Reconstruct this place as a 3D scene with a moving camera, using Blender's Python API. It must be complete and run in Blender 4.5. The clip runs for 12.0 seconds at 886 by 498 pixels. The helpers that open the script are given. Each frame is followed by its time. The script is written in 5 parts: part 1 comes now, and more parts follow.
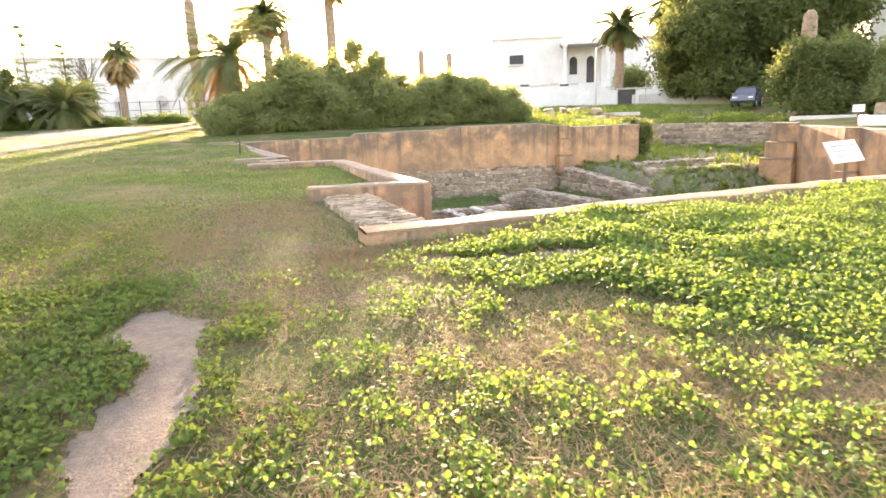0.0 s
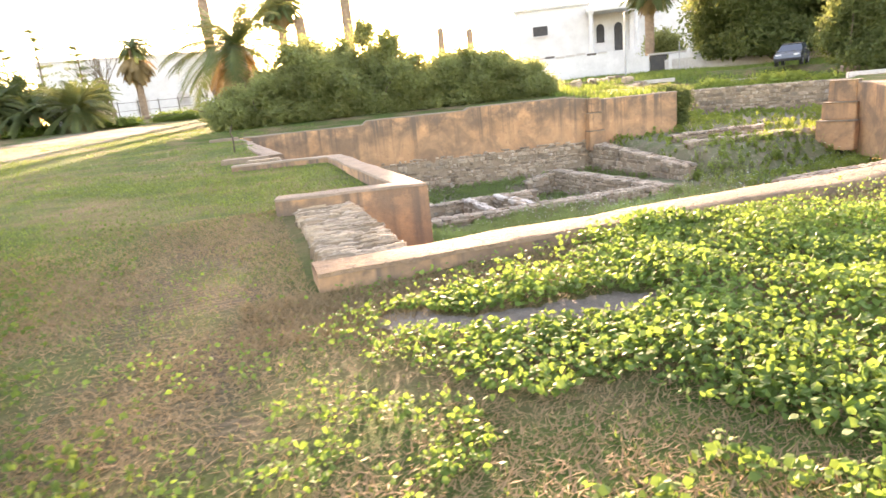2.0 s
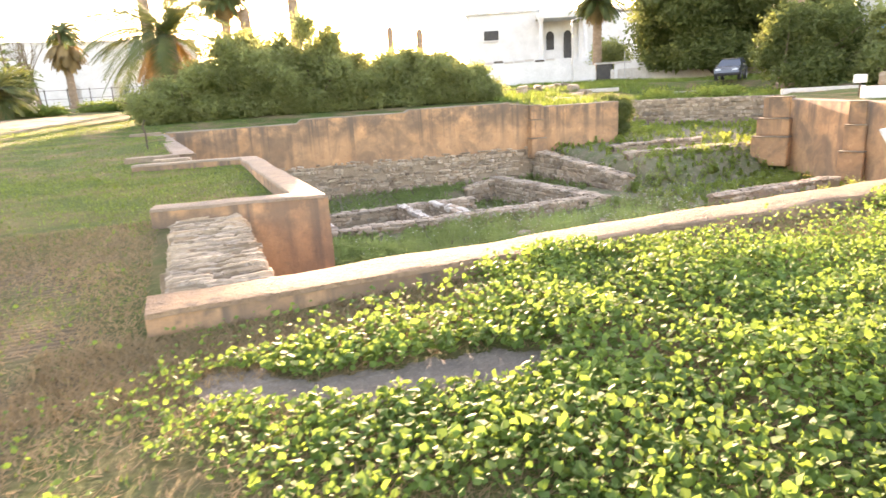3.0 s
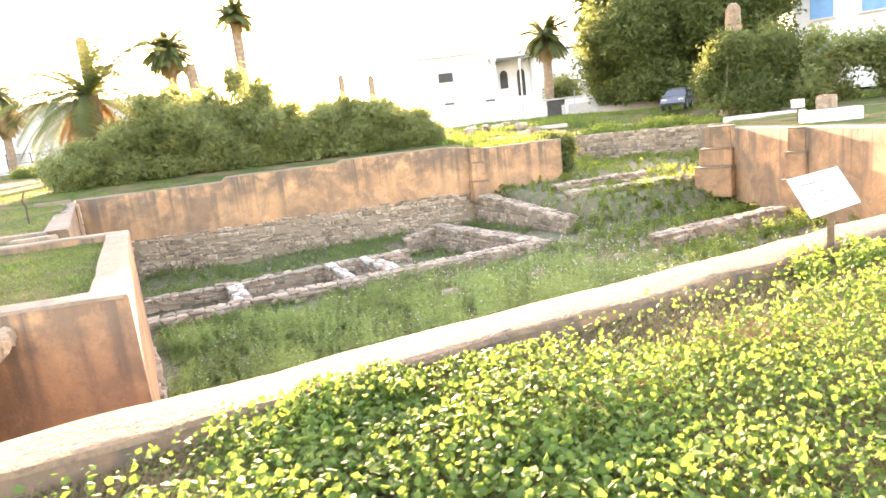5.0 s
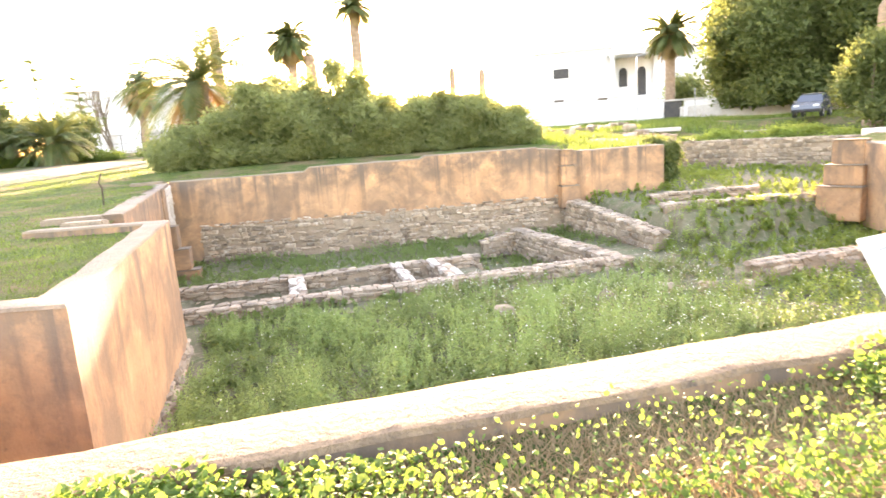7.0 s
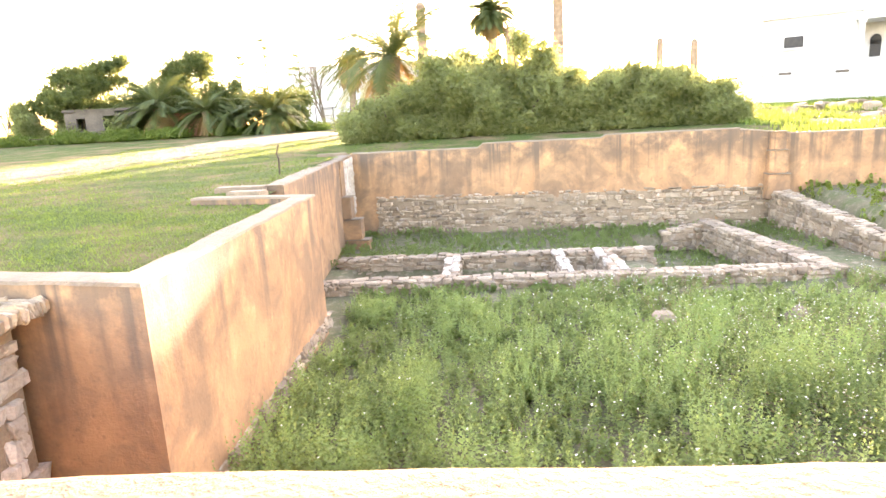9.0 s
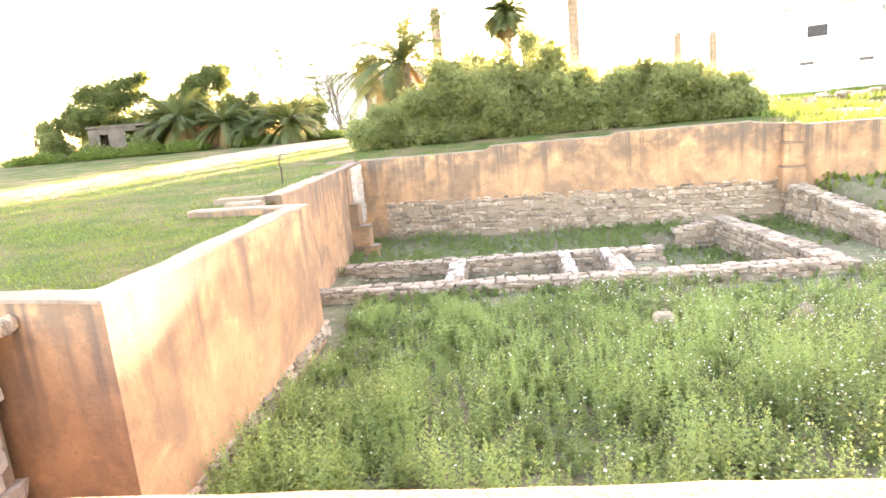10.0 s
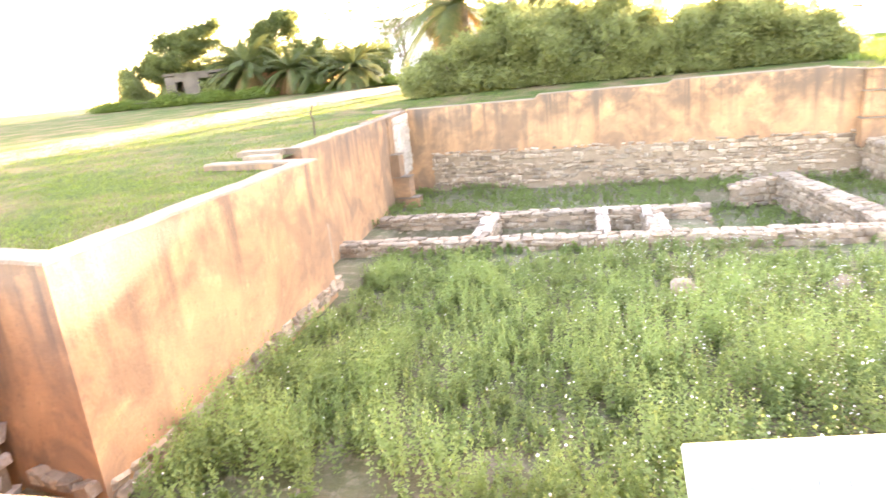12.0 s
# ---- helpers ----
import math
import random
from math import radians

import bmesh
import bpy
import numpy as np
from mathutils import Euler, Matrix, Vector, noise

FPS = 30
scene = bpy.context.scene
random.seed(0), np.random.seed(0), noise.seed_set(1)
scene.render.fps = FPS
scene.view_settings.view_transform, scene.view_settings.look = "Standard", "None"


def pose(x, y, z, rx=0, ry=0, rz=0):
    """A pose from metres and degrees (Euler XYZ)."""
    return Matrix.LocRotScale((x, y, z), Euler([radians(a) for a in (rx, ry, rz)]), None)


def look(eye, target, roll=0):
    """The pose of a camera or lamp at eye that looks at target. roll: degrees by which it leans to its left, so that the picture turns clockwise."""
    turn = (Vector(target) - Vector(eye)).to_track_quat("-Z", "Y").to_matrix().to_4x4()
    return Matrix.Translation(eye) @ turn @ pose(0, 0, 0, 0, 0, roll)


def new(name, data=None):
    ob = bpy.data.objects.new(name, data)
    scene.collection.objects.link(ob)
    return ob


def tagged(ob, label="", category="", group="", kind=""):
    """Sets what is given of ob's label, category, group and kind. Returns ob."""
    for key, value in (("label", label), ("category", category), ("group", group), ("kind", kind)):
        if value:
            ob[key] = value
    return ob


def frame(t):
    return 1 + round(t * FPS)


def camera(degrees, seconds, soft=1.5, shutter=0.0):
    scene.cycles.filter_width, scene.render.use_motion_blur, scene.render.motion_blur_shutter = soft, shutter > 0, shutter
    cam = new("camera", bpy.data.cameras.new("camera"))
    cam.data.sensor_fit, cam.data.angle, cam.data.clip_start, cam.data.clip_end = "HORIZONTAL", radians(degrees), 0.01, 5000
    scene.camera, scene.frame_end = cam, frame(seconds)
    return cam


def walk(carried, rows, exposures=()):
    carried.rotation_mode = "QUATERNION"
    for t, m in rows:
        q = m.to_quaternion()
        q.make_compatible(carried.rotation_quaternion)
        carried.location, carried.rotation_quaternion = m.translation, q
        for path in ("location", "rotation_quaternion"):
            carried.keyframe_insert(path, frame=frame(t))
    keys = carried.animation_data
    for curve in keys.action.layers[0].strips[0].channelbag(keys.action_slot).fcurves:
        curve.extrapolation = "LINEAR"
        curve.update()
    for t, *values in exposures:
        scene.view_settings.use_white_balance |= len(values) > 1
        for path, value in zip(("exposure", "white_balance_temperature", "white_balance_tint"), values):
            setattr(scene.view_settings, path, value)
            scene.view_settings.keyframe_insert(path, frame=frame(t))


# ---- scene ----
cam = camera(70.7, 12.0, soft=1.5, shutter=0.25)
PATH = [
    (0, (-1.483, -6.455, 1.388), (-0.817, -4.621, 0.949), -2.1),
    (0.5, (-1.3, -5.976, 1.36), (-0.709, -4.11, 0.949), -2.6),
    (1, (-1.078, -5.508, 1.368), (-0.613, -3.603, 0.975), -3.7),
    (1.5, (-0.775, -5.069, 1.333), (-0.43, -3.149, 0.889), -5.0),
    (2, (-0.385, -4.661, 1.384), (0.171, -2.805, 0.891), -5.7),
    (2.5, (0.037, -4.361, 1.347), (0.635, -2.522, 0.838), -4.9),
    (3, (0.404, -4.067, 1.367), (1.11, -2.264, 0.865), -3.4),
    (3.5, (0.811, -3.809, 1.382), (1.636, -2.057, 0.882), -6.1),
    (5.5, (2.603, -3.055, 1.437), (3.369, -1.244, 1.073), -5.6),
    (6, (2.953, -2.877, 1.427), (3.693, -1.072, 0.989), -1.1),
    (6.5, (3.322, -2.738, 1.419), (3.98, -0.894, 1.01), -3.6),
    (7, (3.67, -2.599, 1.447), (4.145, -0.692, 1.074), -4.0),
    (7.5, (3.856, -2.289, 1.364), (4.101, -0.338, 1.0), -1.6),
    (9.5, (4.981, -1.686, 1.46), (4.788, 0.261, 1.045), -4.7),
    (10, (5.245, -1.616, 1.433), (5.026, 0.332, 1.036), -5.3),
    (10.3, (5.422, -1.495, 1.429), (5.183, 0.443, 0.999), -1.9),
    (10.5, (5.553, -1.442, 1.444), (5.307, 0.488, 0.981), -3.1),
    (11, (5.835, -1.303, 1.469), (5.657, 0.631, 0.992), -2.3),
    (11.5, (6.146, -1.213, 1.474), (5.965, 0.718, 0.985), -5.3),
    (12, (6.416, -1.113, 1.46), (5.946, 0.754, 0.92), -5.8),
]
EXPOSURES = [(0, 3.57, 8000, 33), (3, 3.6, 8000, 33), (5.5, 4.15, 8000, 33), (7.5, 4.2, 8000, 33), (9.5, 4.38, 8000, 33), (12, 4.62, 8000, 36)]
walk(cam, [(t, look(eye, target, roll)) for t, eye, target, roll in PATH], EXPOSURES)

# ---- daylight: a low sun behind the shrubs ----
SUN = Vector((0.265, 0.954, 0.143)).normalized()
world = bpy.data.worlds.new("sky")
scene.world = world
world.use_nodes = True
wn = world.node_tree
sky = wn.nodes.new("ShaderNodeTexSky")
sky.sky_type = "NISHITA"
sky.sun_disc = False
sky.sun_elevation = math.asin(SUN.z)
sky.sun_rotation = math.atan2(SUN.x, SUN.y)
sky.air_density, sky.dust_density, sky.ozone_density = 1.0, 1.2, 1.0
wn.links.new(sky.outputs[0], wn.nodes["Background"].inputs[0])
wn.nodes["Background"].inputs[1].default_value = 0.165
sun = new("sun", bpy.data.lights.new("sun", "SUN"))
sun.data.energy, sun.data.angle, sun.data.color = 3.4, radians(0.6), (1.0, 0.84, 0.62)
sun.matrix_world = look(SUN * 60, (0, 0, 0))

rng = np.random.default_rng(7)


# ---- materials ----
def mix_rgb(nt, fac, a, b):
    n = nt.nodes.new("ShaderNodeMix")
    n.data_type = "RGBA"
    for sock, v in ((n.inputs[0], fac), (n.inputs[6], a), (n.inputs[7], b)):
        if isinstance(v, (tuple, list)):
            sock.default_value = (*v[:3], 1)
        elif isinstance(v, (int, float)):
            sock.default_value = v
        else:
            nt.links.new(v, sock)
    return n.outputs[2]


def noise_fac(nt, coord, scale, lo=0.35, hi=0.65, detail=5, rough=0.6, stretch=None, distort=0.0):
    if stretch:
        m = nt.nodes.new("ShaderNodeMapping")
        m.inputs["Scale"].default_value = stretch
        nt.links.new(coord, m.inputs[0])
        coord = m.outputs[0]
    n = nt.nodes.new("ShaderNodeTexNoise")
    n.inputs["Scale"].default_value, n.inputs["Detail"].default_value = scale, detail
    n.inputs["Roughness"].default_value, n.inputs["Distortion"].default_value = rough, distort
    nt.links.new(coord, n.inputs["Vector"])
    r = nt.nodes.new("ShaderNodeMapRange")
    r.inputs[1].default_value, r.inputs[2].default_value = lo, hi
    nt.links.new(n.outputs[0], r.inputs[0])
    return r.outputs[0]


def start_mat(name):
    m = bpy.data.materials.new(name)
    m.use_nodes = True
    nt = m.node_tree
    tc = nt.nodes.new("ShaderNodeNewGeometry")
    return m, nt, nt.nodes["Principled BSDF"], tc.outputs["Position"], tc


def bump(nt, bsdf, height, strength=0.4, dist=0.02):
    b = nt.nodes.new("ShaderNodeBump")
    b.inputs["Strength"].default_value, b.inputs["Distance"].default_value = strength, dist
    nt.links.new(height, b.inputs["Height"])
    nt.links.new(b.outputs[0], bsdf.inputs["Normal"])


def surface(name, a, b, scale=2.0, fine=30.0, rough=0.85, bumps=0.3, metal=0.0, island=0.0, objvar=0.0, c=None):
    """A surface between two colours at a coarse scale, with a fine grain."""
    m, nt, bs, pos, geo = start_mat(name)
    col = mix_rgb(nt, noise_fac(nt, pos, scale), a, b)
    if c:
        col = mix_rgb(nt, noise_fac(nt, pos, scale * 4.3, 0.52, 0.72), col, c)
    f = noise_fac(nt, pos, fine, 0.3, 0.7)
    col = mix_rgb(nt, f, col, mix_rgb(nt, 0.75, (0, 0, 0), col))
    for amount, node, sock in ((island, geo, "Random Per Island"), (objvar, None, "Random")):
        if amount:
            src = node or nt.nodes.new("ShaderNodeObjectInfo")
            hsv = nt.nodes.new("ShaderNodeHueSaturation")
            r = nt.nodes.new("ShaderNodeMapRange")
            r.inputs[3].default_value, r.inputs[4].default_value = 1 - amount, 1 + amount
            nt.links.new(src.outputs[sock], r.inputs[0])
            nt.links.new(r.outputs[0], hsv.inputs["Value"])
            nt.links.new(col, hsv.inputs["Color"])
            col = hsv.outputs[0]
    nt.links.new(col, bs.inputs["Base Color"])
    bs.inputs["Roughness"].default_value, bs.inputs["Metallic"].default_value = rough, metal
    if bumps:
        bump(nt, bs, f, bumps)
    return m


def leafy(name, a, b, through_col, trans=0.45, rough=0.65):
    """Leaves: two greens that differ leaf by leaf, and light that comes through them."""
    m, nt, bs, pos, geo = start_mat(name)
    col = mix_rgb(nt, geo.outputs["Random Per Island"], a, b)
    col = mix_rgb(nt, noise_fac(nt, pos, 0.9, 0.35, 0.7), col, mix_rgb(nt, 0.55, (0.01, 0.02, 0.005), col))
    col = mix_rgb(nt, noise_fac(nt, pos, 1.9, 0.5, 0.75, detail=2), col, mix_rgb(nt, 0.5, col, tuple(0.7 * v for v in through_col)))
    nt.links.new(col, bs.inputs["Base Color"])
    bs.inputs["Roughness"].default_value = rough
    bs.inputs["Specular IOR Level"].default_value = 0.2
    tr = nt.nodes.new("ShaderNodeBsdfTranslucent")
    nt.links.new(mix_rgb(nt, geo.outputs["Random Per Island"], through_col, tuple(0.6 * v for v in through_col)), tr.inputs[0])
    mx = nt.nodes.new("ShaderNodeMixShader")
    mx.inputs[0].default_value = trans
    nt.links.new(bs.outputs[0], mx.inputs[1])
    nt.links.new(tr.outputs[0], mx.inputs[2])
    nt.links.new(mx.outputs[0], nt.nodes["Material Output"].inputs[0])
    return m


def plaster_mat(name, a, b, stain):
    """Ochre lime plaster with rain streaks, dirt near the coping, patches and hairline grain."""
    m, nt, bs, pos, geo = start_mat(name)
    col = mix_rgb(nt, noise_fac(nt, pos, 0.9, 0.3, 0.7, distort=0.6), a, b)
    col = mix_rgb(nt, noise_fac(nt, pos, 3.5, 0.55, 0.8), col, tuple(min(1, 1.25 * v) for v in a))
    sep = nt.nodes.new("ShaderNodeSeparateXYZ")
    nt.links.new(pos, sep.inputs[0])
    streak = noise_fac(nt, pos, 1.7, 0.49, 0.63, detail=4, stretch=(1.8, 1.8, 0.07))
    blotch = noise_fac(nt, pos, 1.1, 0.42, 0.56, detail=9, rough=0.72)
    col = mix_rgb(nt, noise_fac(nt, pos, 0.75, 0.42, 0.6, detail=7, distort=1.0), col, mix_rgb(nt, 0.6, col, stain))
    col = mix_rgb(nt, noise_fac(nt, pos, 2.3, 0.52, 0.66, detail=8, rough=0.7), col, mix_rgb(nt, 0.35, col, stain))
    high = nt.nodes.new("ShaderNodeMapRange")
    high.inputs[1].default_value, high.inputs[2].default_value = -1.5, 0.15
    nt.links.new(sep.outputs[2], high.inputs[0])
    mul = nt.nodes.new("ShaderNodeMath")
    mul.operation = "MULTIPLY"
    nt.links.new(streak, mul.inputs[0])
    nt.links.new(high.outputs[0], mul.inputs[1])
    col = mix_rgb(nt, mul.outputs[0], col, stain)
    edge = nt.nodes.new("ShaderNodeMapRange")
    edge.inputs[1].default_value, edge.inputs[2].default_value = -0.75, 0.12
    nt.links.new(sep.outputs[2], edge.inputs[0])
    both = nt.nodes.new("ShaderNodeMath")
    both.operation = "MULTIPLY"
    nt.links.new(blotch, both.inputs[0])
    nt.links.new(edge.outputs[0], both.inputs[1])
    col = mix_rgb(nt, both.outputs[0], col, mix_rgb(nt, 0.2, stain, col))
    f = noise_fac(nt, pos, 24, 0.3, 0.7)
    col = mix_rgb(nt, noise_fac(nt, pos, 9, 0.6, 0.75), col, mix_rgb(nt, 0.5, col, stain))
    nt.links.new(col, bs.inputs["Base Color"])
    bs.inputs["Roughness"].default_value = 0.92
    bump(nt, bs, f, 0.35, 0.01)
    return m


def ground_mat():
    """Lawn, thatch, bare earth and gravel by place, with fine grain."""
    m, nt, bs, pos, geo = start_mat("lawn_earth")
    dry = mix_rgb(nt, noise_fac(nt, pos, 6, 0.35, 0.65), (0.17, 0.12, 0.066), (0.25, 0.178, 0.1))
    green = mix_rgb(nt, noise_fac(nt, pos, 14, 0.35, 0.65), (0.048, 0.085, 0.018), (0.095, 0.13, 0.034))
    patch = noise_fac(nt, pos, 0.55, 0.45, 0.65, detail=7)
    col = mix_rgb(nt, patch, green, dry)
    # a trodden track beside the ruin, with the ribs of tyre marks
    sep = nt.nodes.new("ShaderNodeSeparateXYZ")
    nt.links.new(pos, sep.inputs[0])
    wear = noise_fac(nt, pos, 1.7, 0.3, 0.62, detail=6)
    for axis, lo, hi in ((0, -2.1, -1.2), (0, 0.15, -0.5), (1, -3.4, -1.8), (1, 5.0, 2.5)):
        edge = nt.nodes.new("ShaderNodeMapRange")
        edge.inputs[1].default_value, edge.inputs[2].default_value = lo, hi
        nt.links.new(sep.outputs[axis], edge.inputs[0])
        both = nt.nodes.new("ShaderNodeMath")
        both.operation = "MULTIPLY"
        nt.links.new(edge.outputs[0], both.inputs[0])
        nt.links.new(wear, both.inputs[1])
        wear = both.outputs[0]
    ribs = nt.nodes.new("ShaderNodeTexWave")
    ribs.bands_direction = "Y"
    ribs.inputs["Scale"].default_value, ribs.inputs["Distortion"].default_value, ribs.inputs["Detail Scale"].default_value = 4.2, 3.0, 1.5
    nt.links.new(pos, ribs.inputs["Vector"])
    earth = mix_rgb(nt, ribs.outputs["Fac"], (0.085, 0.067, 0.045), (0.165, 0.128, 0.086))
    col = mix_rgb(nt, wear, col, earth)
    f = noise_fac(nt, pos, 60, 0.3, 0.7)
    col = mix_rgb(nt, f, col, mix_rgb(nt, 0.6, (0.03, 0.025, 0.01), col))
    nt.links.new(col, bs.inputs["Base Color"])
    bs.inputs["Roughness"].default_value = 0.95
    bs.inputs["Specular IOR Level"].default_value = 0.1
    rut = nt.nodes.new("ShaderNodeMath")
    rut.operation = "MULTIPLY_ADD"
    nt.links.new(ribs.outputs["Fac"], rut.inputs[0])
    nt.links.new(wear, rut.inputs[1])
    nt.links.new(f, rut.inputs[2])
    bump(nt, bs, rut.outputs[0], 0.7, 0.025)
    return m


M = {
    "ground": ground_mat(),
    "plaster": plaster_mat("ochre_plaster", (0.44, 0.25, 0.128), (0.345, 0.185, 0.09), (0.105, 0.078, 0.056)),
    "coping": surface("worn_coping", (0.27, 0.205, 0.145), (0.19, 0.145, 0.1), 1.5, 25, 0.9, 0.6, c=(0.17, 0.14, 0.11)),
    "kerb_top": surface("worn_kerb", (0.28, 0.182, 0.104), (0.19, 0.125, 0.074), 1.9, 22, 0.95, 0.9, c=(0.115, 0.084, 0.058)),
    "stone": surface("field_stone", (0.34, 0.25, 0.165), (0.24, 0.17, 0.11), 1.2, 18, 0.92, 0.6, objvar=0.4, c=(0.42, 0.36, 0.29)),
    "pale": surface("pale_stone", (0.4, 0.31, 0.215), (0.29, 0.22, 0.15), 2.0, 20, 0.9, 0.6, objvar=0.3, c=(0.2, 0.16, 0.12)),
    "limestone": surface("limestone", (0.6, 0.53, 0.44), (0.47, 0.40, 0.32), 2.2, 20, 0.9, 0.6, objvar=0.2, c=(0.3, 0.25, 0.2)),
    "mortar": surface("earth_mortar", (0.34, 0.255, 0.17), (0.26, 0.19, 0.125), 3, 30, 0.95, 0.5),
    "soil": surface("pit_soil", (0.16, 0.13, 0.075), (0.09, 0.11, 0.035), 1.2, 22, 0.95, 0.6, c=(0.28, 0.23, 0.16)),
    "sunlit_dry_earth": surface("sunlit_dry_earth", (0.165, 0.13, 0.08), (0.12, 0.105, 0.06), 0.8, 30, 0.95, 0.4, c=(0.12, 0.14, 0.05)),
    "gravel": surface("gravel", (0.2, 0.162, 0.12), (0.145, 0.117, 0.086), 5, 60, 0.95, 0.8, c=(0.25, 0.205, 0.155)),
    "pebble": surface("pebbles", (0.24, 0.198, 0.15), (0.165, 0.133, 0.098), 5, 60, 0.95, 0.3, island=0.3),
    "clover": leafy("mallow_leaf", (0.055, 0.12, 0.024), (0.12, 0.18, 0.042), (0.31, 0.45, 0.075), 0.34),
    "grass": leafy("short_grass", (0.075, 0.135, 0.025), (0.135, 0.185, 0.045), (0.3, 0.39, 0.07), 0.3),
    # darker, duller copy of the mallow leaf: left lawn's shade is in its colour
    "shaded_lawn_leaf": leafy("shade_toned_clover", (0.045, 0.09, 0.02), (0.09, 0.13, 0.03), (0.2, 0.28, 0.05), 0.25, 0.85),
    "straw": leafy("dry_thatch", (0.34, 0.235, 0.125), (0.24, 0.165, 0.085), (0.4, 0.27, 0.13), 0.25, 0.8),
    "weed": leafy("pit_weed", (0.105, 0.175, 0.055), (0.2, 0.265, 0.09), (0.36, 0.45, 0.14), 0.4),
    "pale_weed": leafy("pale_weed", (0.17, 0.265, 0.08), (0.28, 0.37, 0.125), (0.42, 0.54, 0.17), 0.4),
    "dry_weed": leafy("dry_weed", (0.24, 0.2, 0.1), (0.3, 0.3, 0.14), (0.42, 0.36, 0.17), 0.35),
    "petal": surface("white_petal", (0.8, 0.78, 0.7), (0.75, 0.72, 0.6), 5, 30, 0.7, 0),
    "shrub": leafy("shrub_leaf", (0.1, 0.14, 0.055), (0.21, 0.24, 0.105), (0.5, 0.53, 0.19), 0.45),
    "tree": leafy("tree_leaf", (0.06, 0.09, 0.032), (0.125, 0.15, 0.055), (0.26, 0.31, 0.085), 0.36),
    # brighter, yellower leaf; sunlight on the terrace weeds is put into its colour
    "bright_lit_leaf": leafy("bright_sun_leaf", (0.09, 0.15, 0.03), (0.16, 0.22, 0.05), (0.5, 0.6, 0.12), 0.4),
    "frond": leafy("palm_frond", (0.055, 0.085, 0.032), (0.11, 0.135, 0.055), (0.24, 0.27, 0.08), 0.28),
    "dead_frond": leafy("dead_frond", (0.26, 0.18, 0.09), (0.35, 0.25, 0.12), (0.5, 0.33, 0.14), 0.3, 0.8),
    "bark": surface("bark", (0.2, 0.15, 0.1), (0.12, 0.09, 0.06), 3, 18, 0.95, 0.8),
    "palm_bark": surface("palm_bark", (0.34, 0.24, 0.16), (0.22, 0.15, 0.1), 3, 12, 0.95, 0.9),
    "white": surface("white_wall", (0.62, 0.61, 0.59), (0.53, 0.52, 0.5), 0.6, 12, 0.85, 0.1),
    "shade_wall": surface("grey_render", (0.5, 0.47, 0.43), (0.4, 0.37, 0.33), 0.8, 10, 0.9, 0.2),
    "old_wall": surface("old_masonry", (0.15, 0.125, 0.1), (0.1, 0.085, 0.07), 1.5, 12, 0.95, 0.5),
    "blue": surface("blue_paint", (0.12, 0.32, 0.55), (0.1, 0.26, 0.48), 2, 20, 0.5, 0.05),
    "dark": surface("dark_opening", (0.05, 0.045, 0.04), (0.03, 0.03, 0.03), 2, 20, 0.7, 0),
    "iron": surface("rusty_iron", (0.10, 0.07, 0.05), (0.06, 0.045, 0.035), 8, 40, 0.75, 0.3, metal=0.4),
    "galv": surface("grey_steel", (0.45, 0.45, 0.44), (0.36, 0.36, 0.35), 4, 40, 0.5, 0.05, metal=0.6),
    "board": surface("white_sign_board", (0.62, 0.61, 0.58), (0.52, 0.51, 0.48), 3, 30, 0.6, 0.05),
    "ink": surface("faded_ink", (0.2, 0.2, 0.2), (0.32, 0.31, 0.3), 20, 60, 0.8, 0),
    "wood": surface("weathered_wood", (0.16, 0.11, 0.07), (0.1, 0.07, 0.045), 6, 40, 0.85, 0.4),
    "terracotta": surface("roof_tile", (0.4, 0.2, 0.12), (0.3, 0.14, 0.08), 3, 20, 0.9, 0.3),
    "car": surface("car_paint", (0.14, 0.145, 0.15), (0.11, 0.115, 0.12), 0.5, 80, 0.25, 0, metal=0.5),
    "rubber": surface("tyre_rubber", (0.025, 0.025, 0.025), (0.04, 0.04, 0.04), 5, 60, 0.85, 0.2),
    "lamp_glass": surface("lamp_lens", (0.75, 0.75, 0.72), (0.7, 0.7, 0.68), 5, 50, 0.2, 0),
}


def glass_mat():
    m, nt, bs, pos, geo = start_mat("window_glass")
    bs.inputs["Base Color"].default_value = (0.05, 0.06, 0.07, 1)
    bs.inputs["Roughness"].default_value = 0.05
    return m


M["glass"] = glass_mat()


# ---- builders ----
def arrays(name, verts, faces, material, smooth=False):
    """One mesh object from arrays; all faces have the same number of corners."""
    verts, faces = np.asarray(verts, np.float32), np.asarray(faces, np.int32)
    me = bpy.data.meshes.new(name)
    me.vertices.add(len(verts))
    me.vertices.foreach_set("co", verts.ravel())
    n, k = faces.shape
    me.loops.add(n * k)
    me.loops.foreach_set("vertex_index", faces.ravel())
    me.polygons.add(n)
    me.polygons.foreach_set("loop_start", np.arange(0, n * k, k, dtype=np.int32))
    me.polygons.foreach_set("use_smooth", np.full(n, smooth))
    me.update(calc_edges=True)
    me.materials.append(material)
    return new(name, me)


def finish(name, bm, material, smooth=False):
    me = bpy.data.meshes.new(name)
    bmesh.ops.recalc_face_normals(bm, faces=bm.faces)
    if smooth:
        for f in bm.faces:
            f.smooth = True
    bm.to_mesh(me)
    bm.free()
    if smooth:
        me.set_sharp_from_angle(angle=radians(40))
    me.materials.append(material)
    return new(name, me)


def part(name, bm, material, parent, label="", smooth=False):
    ob = finish(name, bm, material, smooth)
    ob.parent = parent
    if label:
        ob["label"] = label
    return ob


def empty(name, label, category, group="", kind=""):
    return tagged(new(name), label, category, group, kind)


